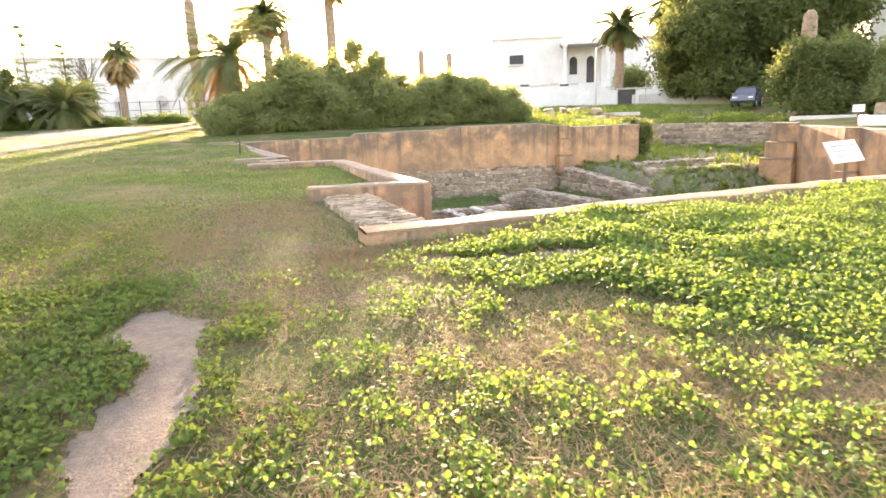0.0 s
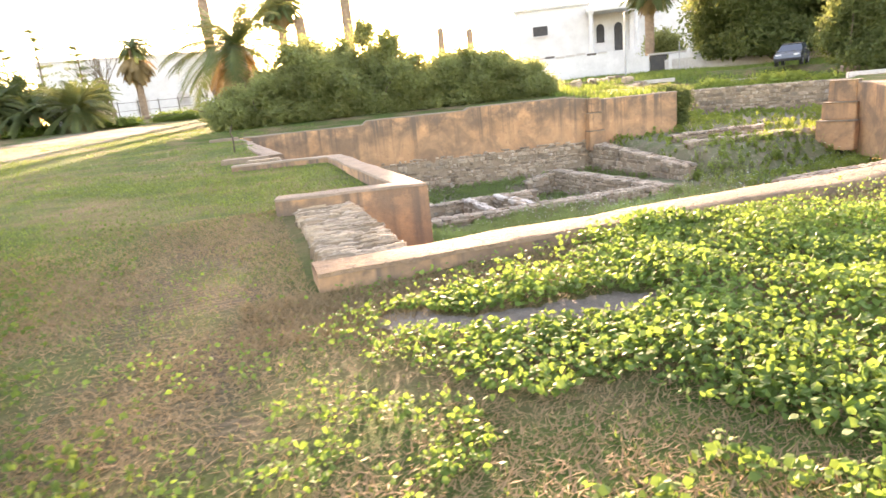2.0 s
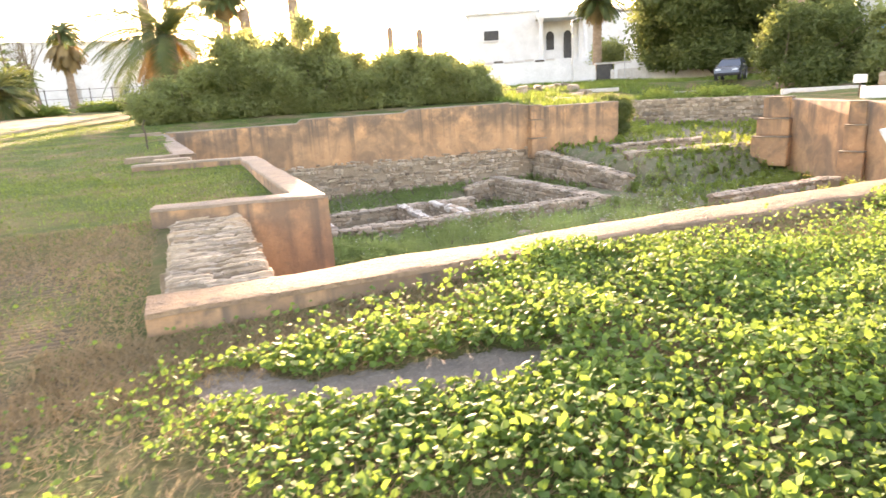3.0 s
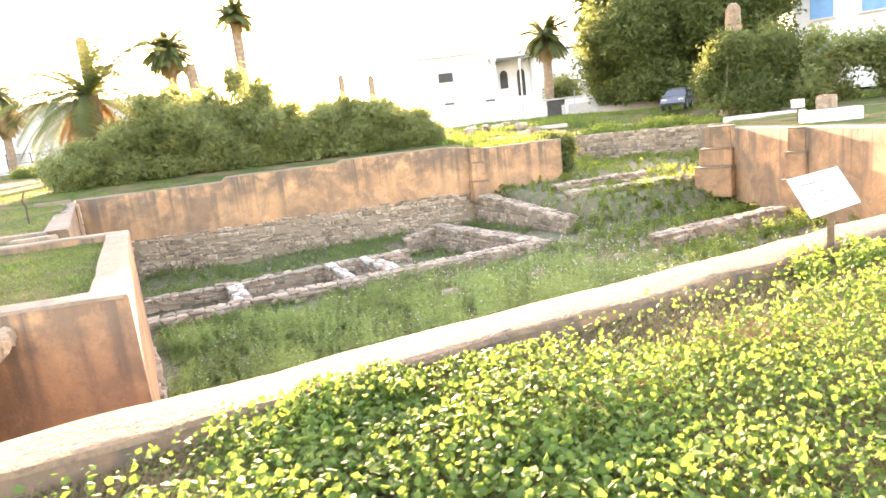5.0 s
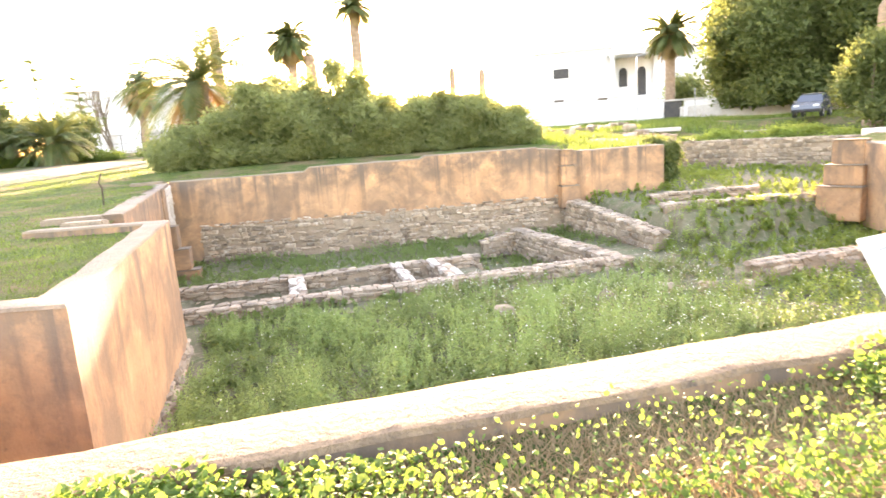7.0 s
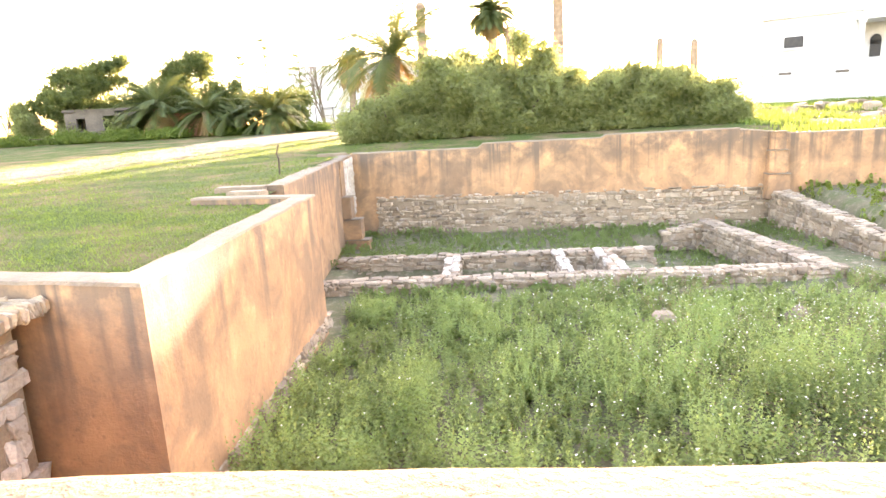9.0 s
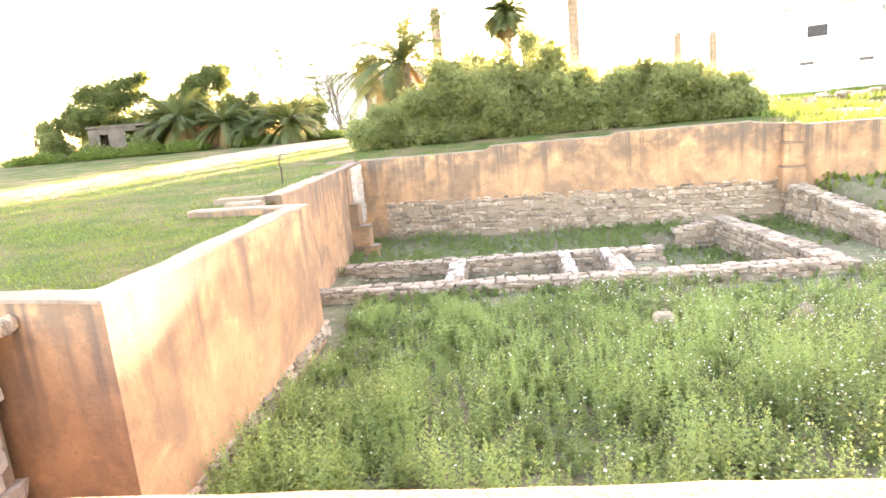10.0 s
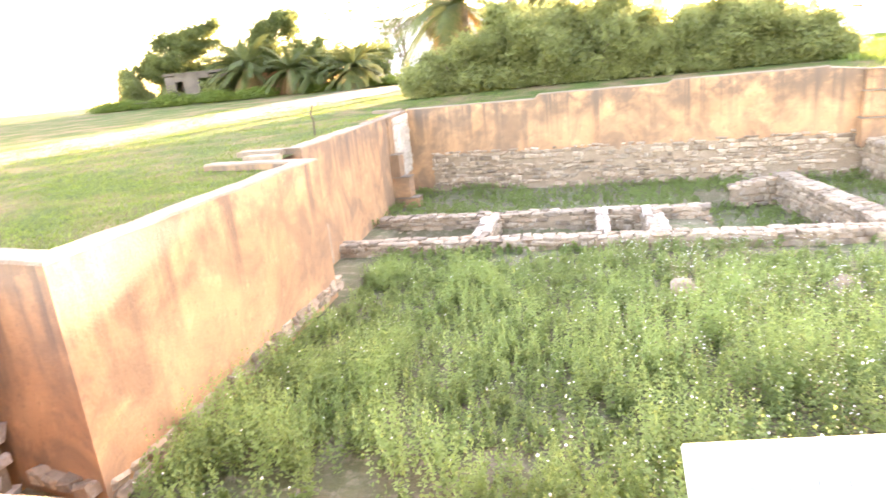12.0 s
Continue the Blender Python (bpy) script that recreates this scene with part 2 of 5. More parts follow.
def box(bm, c, s, bevel=0.0, rz=0.0):
    m = Matrix.Translation(c) @ Matrix.Rotation(rz, 4, "Z") @ Matrix.Diagonal((*s, 1))
    made = bmesh.ops.create_cube(bm, size=1, matrix=m)["verts"]
    if bevel:
        edges = list({e for v in made for e in v.link_edges})
        bmesh.ops.bevel(bm, geom=edges, offset=bevel, segments=2, affect="EDGES")
    return bm


def boxed(c, s, bevel=0.0, rz=0.0):
    return box(bmesh.new(), c, s, bevel, rz)


def tube(bm, a, b, ra, rb, n=10):
    a, b = Vector(a), Vector(b)
    d = b - a
    m = Matrix.Translation((a + b) / 2) @ d.to_track_quat("Z", "Y").to_matrix().to_4x4()
    bmesh.ops.create_cone(bm, cap_ends=True, segments=n, radius1=ra, radius2=rb, depth=d.length, matrix=m)
    return bm


def tubed(a, b, ra, rb, n=10):
    return tube(bmesh.new(), a, b, ra, rb, n)


def loft(rings, closed=True):
    """A skin over rings of equally many points, with end caps."""
    bm = bmesh.new()
    vs = [[bm.verts.new(p) for p in ring] for ring in rings]
    n = len(vs[0])
    for a, b in zip(vs, vs[1:]):
        for i in range(n):
            bm.faces.new((a[i], a[(i + 1) % n], b[(i + 1) % n], b[i]))
    bm.faces.new(vs[0])
    bm.faces.new(list(reversed(vs[-1])))
    return bm


def wavy(x, y, z, s, seed=0.0):
    return noise.noise((x * s + seed, y * s - seed, z * s + 2 * seed))


def stations(points, step, clear=0.4):
    """Points along a bent line with their mitred left-hand offsets and the way along, from 0 to 1."""
    pts = [Vector(q) for q in points]
    dirs = [(b - a).normalized() for a, b in zip(pts, pts[1:])]
    total = sum((b - a).length for a, b in zip(pts, pts[1:]))
    out, gone = [], 0.0
    for k, (a, b) in enumerate(zip(pts, pts[1:])):
        ln = (b - a).length
        left = Vector((-dirs[k].y, dirs[k].x))
        n = max(2, int(ln / step))
        marks = [ln * i / n for i in range(n + 1)]
        if k:
            marks = [0.0] + [m for m in marks if m > clear]
        if k < len(dirs) - 1:
            marks = [m for m in marks if m < ln - clear]
        for m in marks:
            off = left
            if k and m == 0.0:
                prev = Vector((-dirs[k - 1].y, dirs[k - 1].x))
                off = (left + prev) / (1 + left.dot(prev))
            out.append((a + dirs[k] * m, off, (gone + m) / total))
        gone += ln
    return out


def wall_skin(points, thick, z0, top, seed=1.0, rough=0.015, step=0.22):
    """A wall with rounded coping edges and an uneven face along a line; its thickness lies to the left of the walk.
    top: height, or height as a function of the way along."""
    rings = []
    for base, nrm, f in stations(points, step):
        zt = top(f) if callable(top) else top
        levels = [z0 + (zt - 0.04 - z0) * k / 7 for k in range(8)]
        prof = [(0, z) for z in levels] + [(0.012, zt - 0.015), (0.045, zt)]
        prof += [(thick * k, zt) for k in (0.3, 0.5, 0.7)]
        prof += [(thick - 0.045, zt), (thick - 0.012, zt - 0.015)] + [(thick, z) for z in reversed(levels)]
        ring = []
        for off, z in prof:
            q = base + nrm * off
            w = wavy(q.x, q.y, z, 1.1, seed) * rough + wavy(q.x, q.y, z, 5, seed) * rough * 0.5
            lift = wavy(q.x, q.y, 0, 1.6, seed + 5) * rough * 1.2 if z > zt - 0.06 else 0
            q = q + nrm * w
            ring.append((q.x, q.y, z + lift))
        rings.append(ring)
    return loft(rings)


def stone_mesh(name, seed, material, uneven=1.0):
    """A rough block about one unit in size, with knocked-off corners."""
    r = random.Random(seed)
    bm = bmesh.new()
    bmesh.ops.create_cube(bm, size=1)
    bmesh.ops.bevel(bm, geom=list(bm.edges), offset=0.17, segments=1, affect="EDGES")
    for v in bm.verts:
        v.co += uneven * Vector((r.uniform(-0.15, 0.15), r.uniform(-0.09, 0.09), r.uniform(-0.17, 0.17)))
    me = bpy.data.meshes.new(name)
    bm.to_mesh(me)
    bm.free()
    me.materials.append(material)
    return me


STONES = [stone_mesh("stone", k, M["stone"]) for k in range(9)]
WHITES = [stone_mesh("stone", 40 + k, M["limestone"]) for k in range(6)]
FLATS = [stone_mesh("stone", 60 + k, M["pale"], 0.4) for k in range(6)]
PALES = [stone_mesh("stone", 20 + k, M["pale"]) for k in range(6)]


def lay(parent, x, y, z, sx, sy, sz, rz, r, pale=0.3, name="stone", shapes=None):
    ob = new(name, r.choice(shapes or (WHITES if pale > 0.79 else PALES) if r.random() < pale else STONES))
    tilt = Euler((r.uniform(-0.07, 0.07), r.uniform(-0.1, 0.1), rz + r.uniform(-0.07, 0.07)))
    ob.matrix_basis = Matrix.LocRotScale((x, y, z), tilt, (sx, sy, sz))
    ob.parent = parent
    return ob


def rubble_wall(name, label, p0, p1, thick, z0, z1, z1b=None, size=0.3, course=0.16, seed=1, pale=0.35, faces=(1, 1), capped=True, ragged=0.0, lost=0.07):
    """A dry-stone wall: a mortar core, coursed stones on its faces and flat stones along its top."""
    r = random.Random(seed)
    z1b = z1 if z1b is None else z1b
    a, b = Vector(p0), Vector(p1)
    length = (b - a).length
    d = (b - a) / length
    nrm = Vector((-d.y, d.x))
    rz = math.atan2(d.y, d.x)
    base = empty(name, label, "stone wall")
    inset = 0.03
    rings = []
    for f in (0, 1):
        q = a + d * (inset + (length - 2 * inset) * f)
        zt = (z1 if f == 0 else z1b) - 0.06 - 0.6 * ragged
        rings.append([(*(q + nrm * o), z) for o, z in ((inset, z0), (thick - inset, z0), (thick - inset, zt), (inset, zt))])
    part("core", loft(rings), M["mortar"], base)
    for side in (0, 1):
        if not faces[side]:
            continue
        k = 0
        z = z0
        while z < max(z1, z1b) - 0.08:
            h = course * r.uniform(0.6, 1.45)
            s = -r.uniform(0, size)
            while s < length:
                w = size * r.choice((0.45, 0.6, 0.8, 1.0, 1.3, 1.7)) * r.uniform(0.85, 1.15)
                mid = s + w / 2
                zt = z1 + (z1b - z1) * min(1, max(0, mid / length)) - 0.05 - ragged * abs(noise.noise((mid * 1.3, seed, 0)))
                if 0.03 < mid < length - 0.03 and z + h * 0.7 < zt:
                    depth = r.uniform(0.16, 0.22)
                    off = depth / 2 - 0.02 + r.uniform(-0.015, 0.015) if side == 0 else thick - depth / 2 + 0.02 + r.uniform(-0.015, 0.015)
                    q = a + d * min(max(mid, w * 0.35), length - w * 0.35) + nrm * off
                    if r.random() > lost:
                        lay(base, q.x, q.y, z + h / 2 + r.uniform(-0.015, 0.015), w * r.uniform(0.82, 0.97), depth, h * r.uniform(0.75, 0.98), rz, r, pale)
                s += w
            z += h
            k += 1
    if capped:
        rows = max(2, round(thick / 0.24))
        for row in range(rows):
            s = -r.uniform(0, 0.2)
            while s < length:
                w = r.uniform(0.18, 0.42)
                mid = min(max(s + w / 2, w * 0.4), length - w * 0.4)
                zt = z1 + (z1b - z1) * mid / length - ragged * abs(noise.noise((mid * 1.3, seed, 0)))
                q = a + d * mid + nrm * (thick * (row + 0.5) / rows)
                lay(base, q.x, q.y, zt - 0.05 + r.uniform(-0.02, 0.02), w * 0.95, thick / rows * 0.98, 0.11, rz, r, min(1, pale + 0.3))
                s += w
    return base


def scatter_leaves(centres, size, up=0.6, aspect=0.55, seed=0, k=4, spread=0.35):
    """Flat leaves with k corners round the centres, in random turns."""
    r = np.random.default_rng(seed)
    c = np.asarray(centres, float)
    n = len(c)
    nv = r.normal(size=(n, 3)) + np.array([0, 0, up * 2.2])
    nv /= np.linalg.norm(nv, axis=1)[:, None]
    t = np.cross(nv, r.normal(size=(n, 3)))
    t /= np.linalg.norm(t, axis=1)[:, None] + 1e-9
    b = np.cross(nv, t)
    ln = (size * r.uniform(1 - spread, 1 + spread, n))[:, None] / 2
    out = np.empty((n, k, 3))
    for i in range(k):
        w = 2 * math.pi * i / k
        bend = nv * ln * (0.25 if i % 2 else -0.1)
        out[:, i] = c + t * ln * math.cos(w) + b * ln * aspect * math.sin(w) + bend
    return out.reshape(-1, 3), np.arange(n * k).reshape(n, k)


def inside(poly, x, y):
    """Which of the points lie in the polygon."""
    x, y = np.asarray(x, float), np.asarray(y, float)
    hit = np.zeros(x.shape, bool)
    for (x0, y0), (x1, y1) in zip(poly, poly[1:] + poly[:1]):
        if y0 == y1:
            continue
        cross = ((y0 > y) != (y1 > y)) & (x < (x1 - x0) * (y - y0) / (y1 - y0) + x0)
        hit ^= cross
    return hit


def vnoise(x, y, scale, seed=0):
    """Smooth value noise between 0 and 1, for arrays."""
    x, y = np.asarray(x) * scale + 1000, np.asarray(y) * scale + 1000
    xi, yi = np.floor(x), np.floor(y)
    fx, fy = x - xi, y - yi
    fx, fy = fx * fx * (3 - 2 * fx), fy * fy * (3 - 2 * fy)

    def h(a, b):
        v = np.sin(a * 127.1 + b * 311.7 + seed * 74.7) * 43758.5453
        return v - np.floor(v)

    return (h(xi, yi) * (1 - fx) + h(xi + 1, yi) * fx) * (1 - fy) + (h(xi, yi + 1) * (1 - fx) + h(xi + 1, yi + 1) * fx) * fy


def smooth01(v, lo, hi):
    t = np.clip((np.asarray(v, float) - lo) / (hi - lo), 0, 1)
    return t * t * (3 - 2 * t)


# ---- the ground and the excavation ----
PIT = [(0.45, 0.22), (16.45, 0.22), (21.9, 14.2), (30.4, 19.8), (25.3, 28.4), (20.6, 27.2), (18.5, 20.25), (15.0, 20.62), (-0.3, 22.3), (-0.55, 22.0),
       (0.3, 11.3), (0.3, 9.55), (1.45, 9.1), (1.6, 3.35), (0.45, 3.4)]


def ground_z(x, y):
    x, y = np.asarray(x, float), np.asarray(y, float)
    z = 0.019 * np.clip(y - 3, 0, 20) + 0.024 * np.clip(y - 23, 0, 40) - 0.13 * smooth01(y, 19, 21.5) * smooth01(-y, -26, -23) * smooth01(x, -4, -1) - 0.6 * smooth01(-np.hypot(x - 29.5, y - 25.5), -10, -6) + 0.05 * (vnoise(x, y, 0.35, 3) - 0.5) + 0.02 * (vnoise(x, y, 1.7, 5) - 0.5)
    z = z + 0.004 * np.clip(-x - 4, 0, 40) * smooth01(y, 5, 25)
    kerb = smooth01(y, -1.2, -0.1) * smooth01(-y, -1.0, -0.4) * smooth01(x, -0.8, 0.3)
    return z - 0.02 * kerb


def floor_z(x, y):
    x, y = np.asarray(x, float), np.asarray(y, float)
    low = -2.28 - 0.032 * np.clip(y - 3, -2, 19)
    high = -1.62 + 0.01 * np.clip(y - 14, 0, 12)
    f = smooth01(x, 14.9, 15.7) * smooth01(y, 12.6, 14.2)
    cell = (x > 0.9) & (x < 8.2) & (y > 12.9) & (y < 15.4)
    hollow = smooth01(x, 9.0, 9.8) * (x < 12.3) * smooth01(y, 12.6, 13.4) * (y < 18.6)
    z = low * (1 - f) + high * f - 0.3 * cell - 0.5 * hollow
    return z + 0.08 * (vnoise(x, y, 0.9, 8) - 0.5)


def lines(lo, hi, step, far):
    inner = np.arange(lo, hi + 1e-6, step)
    grow = [step]
    while sum(grow) < far:
        grow.append(grow[-1] * 1.22)
    out = np.cumsum(grow)
    return np.concatenate([lo - out[::-1], inner, hi + out])


def sheet(name, xs, ys, zf, keep, material):
    X, Y = np.meshgrid(xs, ys)
    V = np.stack([X.ravel(), Y.ravel(), zf(X, Y).ravel()], 1)
    nx = len(xs)
    i, j = np.meshgrid(np.arange(nx - 1), np.arange(len(ys) - 1))
    a = (j * nx + i).ravel()
    F = np.stack([a, a + 1, a + 1 + nx, a + nx], 1)
    mid = V[F].mean(axis=1)
    F = F[keep(mid[:, 0], mid[:, 1])]
    used = np.unique(F)
    back = np.zeros(len(V), int)
    back[used] = np.arange(len(used))
    return arrays(name, V[used], back[F], material, True)


ground = sheet("ground", lines(-9, 31, 0.2, 2500), lines(-9, 31, 0.2, 2500), ground_z, lambda x, y: ~inside(PIT, x, y), M["ground"])
tagged(ground, "mown lawn with dry thatch and bare earth patches", "ground", kind="structure")
pit_floor = sheet("pit_floor", np.arange(-1, 31.1, 0.25), np.arange(-0.2, 28.6, 0.25), floor_z,
                  lambda x, y: inside(PIT, x, y) | inside(PIT, x + 0.4, y) | inside(PIT, x - 0.4, y) | inside(PIT, x, y + 0.4) | inside(PIT, x, y - 0.4), M["soil"])
tagged(pit_floor, "earth floor of the excavated ruin under weeds", "ground", kind="structure")


def plaster_wall(name, label, points, thick, z0, top, seed, rough=0.015, cap="coping"):
    base = tagged(new(name), label, "wall", kind="structure")
    part("plaster_face", wall_skin(points, thick, z0, top, seed, rough), M["plaster"], base, smooth=True)
    rings = []
    for q, nrm, f in stations(points, 0.2):
        z = top(f) if callable(top) else top
        ring = []
        for off, dz in ((-0.006, -0.03), (0.012, 0.0), (0.06, 0.008), (thick * 0.5, 0.01), (thick - 0.06, 0.008), (thick - 0.012, 0.0), (thick + 0.006, -0.03)):
            p = q + nrm * off
            w = wavy(p.x, p.y, z, 1.1, seed) * rough + wavy(p.x, p.y, z, 5, seed) * rough * 0.5
            p = p + nrm * w
            ring.append((p.x, p.y, z + dz + wavy(p.x, p.y, 0, 1.6, seed + 5) * rough * 1.2 + wavy(p.x, p.y, 0, 7, seed) * 0.006))
        rings.append(ring)
    part("coping", loft(rings), M[cap], base, "worn pale coping", smooth=True)
    return base


def stepped(levels):
    def f(t):
        z = levels[0][1]
        for at, h in levels:
            if t >= at:
                z = h
        return z
    return f


plaster_wall("wall_kerb", "low ochre kerb wall with a worn sunlit top", [(0, 0), (16.6, 0)], 0.45, -2.3, 0.112, 1.0, 0.02, "kerb_top")
plaster_wall("wall_tongue", "ochre plastered retaining wall with dark rain stains round a grassed terrace", [(-0.1, 3.52), (1.82, 3.1), (1.67, 9.25), (-0.6, 9.68)], 0.36, -2.4, 0.232, 2.0)
plaster_wall("wall_west", "ochre plastered retaining wall along the lawn", [(0.55, 11.0), (-0.3, 22.05)], 0.45, -2.95, 0.25, 5.0)
plaster_wall("wall_back", "tall ochre plastered wall with vertical rain streaks above rubble", [(-0.3, 22.06), (13.5, 20.53)], 0.45, -3.0, stepped([(0, 0.28), (0.36, 0.43), (0.68, 0.53)]), 6.0)
plaster_wall("wall_back_end", "ochre plastered wall running out towards a broken end", [(13.5, 20.53), (18.8, 19.95)], 0.5, -1.9, lambda f: 0.5 - 0.22 * min(1, f * 3), 7.0)
plaster_wall("wall_right", "tall ochre plastered wall with attached piers", [(21.55, 13.9), (16.2, 0.45)], 0.45, -2.4, 0.2, 8.0)


def pier(name, label, steps, rz, x, y, z0):
    """A stepped plaster buttress: blocks that grow towards the foot."""
    base = tagged(new(name), label, "buttress")
    base.matrix_basis = pose(x, y, 0, 0, 0, rz)
    for zb, zt, w, d in steps:
        part("block", boxed((0, -d / 2, (zb + zt) / 2), (w, d, zt - zb), 0.03), M["plaster"], base)
        part("ledge", boxed((0, -d / 2 - 0.005, zt + 0.012), (w + 0.03, d + 0.03, 0.03), 0.01), M["coping"], base)
    return base


pier("buttress", "stepped ochre plaster buttress against the tall wall", [(-1.9, -1.05, 0.72, 0.55), (-1.02, -0.27, 0.62, 0.4), (-0.24, 0.35, 0.52, 0.26)], -6, 14.66, 20.44, -2)
pier("buttress", "stepped ochre plaster buttress in the pit corner", [(-2.95, -2.45, 0.5, 0.87), (-2.42, -1.75, 0.5, 0.63), (-1.72, -1.0, 0.5, 0.34), (-0.97, 0.22, 0.5, 0.08)], 86, -0.07, 18.9, -2)
pier("buttress", "stepped ochre plaster pier at the broken wall end", [(-2.2, -1.15, 1.3, 1.1), (-1.12, -0.5, 1.15, 0.8), (-0.47, 0.27, 0.95, 0.5)], -68, 21.45, 13.6, -2)
pier("buttress", "stepped plaster pier against the tall wall", [(-2.2, -1.3, 0.7, 0.6), (-1.27, -0.5, 0.6, 0.4), (-0.47, 0.2, 0.5, 0.24)], -68, 19.75, 9.35, -2)

# the pale bare strip in the corner, where the plaster is gone
corner = tagged(new("stone_strip"), "pale bare masonry strip in the wall corner", "masonry")
r0 = random.Random(5)
for k in range(9):
    for q in range(7):
        lay(corner, -0.135 - 0.032 * q, 19.36 + q * 0.41, -1.85 + k * 0.235, 0.2, 0.41, 0.225, 0.08, r0, 1.0)
slab = tagged(new("stone_post"), "dark upright stone slab against the plastered wall", "stone")
part("slab", boxed((0.62, 11.35, -1.98), (0.16, 0.4, 0.95), 0.03, 0.1), M["mortar"], slab)

rubble_wall("rubble_base", "coursed rubble footing under the plastered back wall", (0.55, 21.92), (14.9, 20.34), 0.3, -2.95, -1.28, size=0.29, course=0.135, seed=3, pale=0.4, faces=(1, 0), capped=False, ragged=0.3, lost=0.28)
rubble_wall("rubble_wall", "low excavated rubble wall with pale capstones", (0.4, 12.45), (12.75, 12.3), 0.55, -2.78, -2.3, size=0.34, course=0.17, seed=4, pale=0.4, faces=(1, 0))
rubble_wall("rubble_wall", "low excavated rubble wall behind three cells", (0.4, 15.5), (9.3, 15.3), 0.5, -2.98, -2.4, size=0.34, course=0.17, seed=5, pale=0.35, faces=(1, 0), ragged=0.06)
for x0, x1 in ((3.98, 0.42), (6.8, 0.3), (8.1, 0.45)):
    rubble_wall("rubble_wall", "short rubble cross wall between two cells", (x0, 13.02), (x0 - 0.02, 15.46), x1, -2.98, -2.33, size=0.3, course=0.17, seed=int(x0 * 7), pale=0.5)
rubble_wall("rubble_wall", "rubble wall with stepped grey capstones", (12.75, 12.88), (12.2, 18.9), 0.6, -3.2, -2.3, size=0.3, course=0.15, seed=7, pale=0.35)
rubble_wall("rubble_wall", "broken end of a rubble wall among grass", (10.4, 18.5), (12.15, 18.5), 0.5, -3.2, -2.6, -2.3, size=0.34, course=0.18, seed=8, pale=0.3, faces=(1, 0), ragged=0.05)
rubble_wall("rubble_wall", "rubble wall stepping down from the plastered wall", (15.0, 14.0), (14.95, 20.25), 0.55, -2.85, -2.05, -1.55, size=0.36, course=0.17, seed=9, pale=0.35)
rubble_wall("rubble_wall", "low rubble wall half hidden by weeds", (13.8, 8.9), (18.6, 8.9), 0.5, -2.5, -1.98, size=0.4, course=0.2, seed=10, pale=0.3, faces=(1, 0))
rubble_wall("rubble_wall", "low rubble edge of the upper terrace", (15.5, 15.0), (20.9, 13.9), 0.5, -2.1, -1.38, size=0.4, course=0.2, seed=11, pale=0.4, faces=(1, 0), ragged=0.1)
rubble_wall("rubble_wall", "low rubble line on the upper terrace", (16.2, 16.8), (20.2, 16.2), 0.45, -1.75, -1.27, size=0.4, course=0.18, seed=12, pale=0.4, faces=(1, 0), ragged=0.1)
rubble_wall("rubble_wall", "brown coursed rubble wall closing the terrace", (25.2, 28.3), (30.3, 19.8), 0.6, -1.9, -0.08, size=0.36, course=0.17, seed=13, pale=0.12, faces=(1, 0))
rubble_wall("rubble_wall", "rubble wall at the back of the terrace", (19.2, 26.8), (25.3, 28.35), 0.5, -1.9, 0.35, size=0.6, course=0.26, seed=15, pale=0.12, faces=(1, 0))
rubble_wall("rubble_wall", "rubble wall return behind the plastered wall end", (18.45, 20.3), (21.5, 27.3), 0.5, -1.9, 0.3, size=0.7, course=0.3, seed=16, pale=0.12, faces=(1, 1))
rubble_wall("rubble_wall", "rubble wall running back from the stepped pier", (30.4, 19.9), (21.9, 14.3), 0.5, -1.9, 0.2, size=0.7, course=0.3, seed=17, pale=0.12, faces=(1, 0))
rubble_wall("paved_wall", "wall top of pale stones set on edge", (0.52, 0.47), (0.50, 3.3), 0.42, -2.35, 0.03, size=0.26, course=0.15, seed=14, pale=1.0, faces=(1, 0), capped=False)
paving = tagged(new("edge_paving"), "pale thin stones set on edge along a wall top", "paving")
y = 0.5
while y < 3.28:
    h = r0.uniform(0.028, 0.058)
    x = 0.1
    while x < 0.84:
        w = min(r0.uniform(0.16, 0.5), 0.86 - x)
        lay(paving, x + w / 2, y + h / 2, 0.03 + r0.uniform(-0.012, 0.015), w * 0.97, h * 0.92, 0.14, 0, r0, 0.76, shapes=FLATS)
        x += w
    y += h
footing = tagged(new("wall_footing"), "pale boulders showing under the plastered wall", "footing")
y = 3.15
while y < 9.2:
    w = r0.uniform(0.15, 0.42)
    for lvl in (0, 1):
        lay(footing, 1.79 - 0.024 * (y - 3.1) + r0.uniform(-0.02, 0.04) - 0.03 * lvl, y + w / 2, -2.2 + 0.13 * lvl - 0.008 * (y - 3), 0.18, w * 0.9, r0.uniform(0.1, 0.15), 0.02, r0, 0.7)
    y += w
for k in range(4):
    lay(footing, 0.95 + k * 0.23, 3.24 - 0.05 * k, -2.02, 0.22, 0.2, 0.14, -0.2, r0, 0.6)

# slabs and wall ends at the lawn edge
for cx, cy, sx, sy, rz, lab in ((0.05, 10.25, 0.75, 0.34, -8, "pale flat stone slab lying at the lawn edge"), (-0.35, 11.05, 1.1, 0.4, -5, "low plastered wall stub at the lawn edge"), (-1.0, 21.9, 1.1, 0.4, 2, "low wall end at the lawn edge")):
    s = tagged(new("stone_slab"), lab, "slab")
    part("slab", boxed((cx, cy, float(ground_z(cx, cy)) + 0.04), (sx, sy, 0.14), 0.025, radians(rz)), M["pale" if cy < 10.5 else "coping"], s)

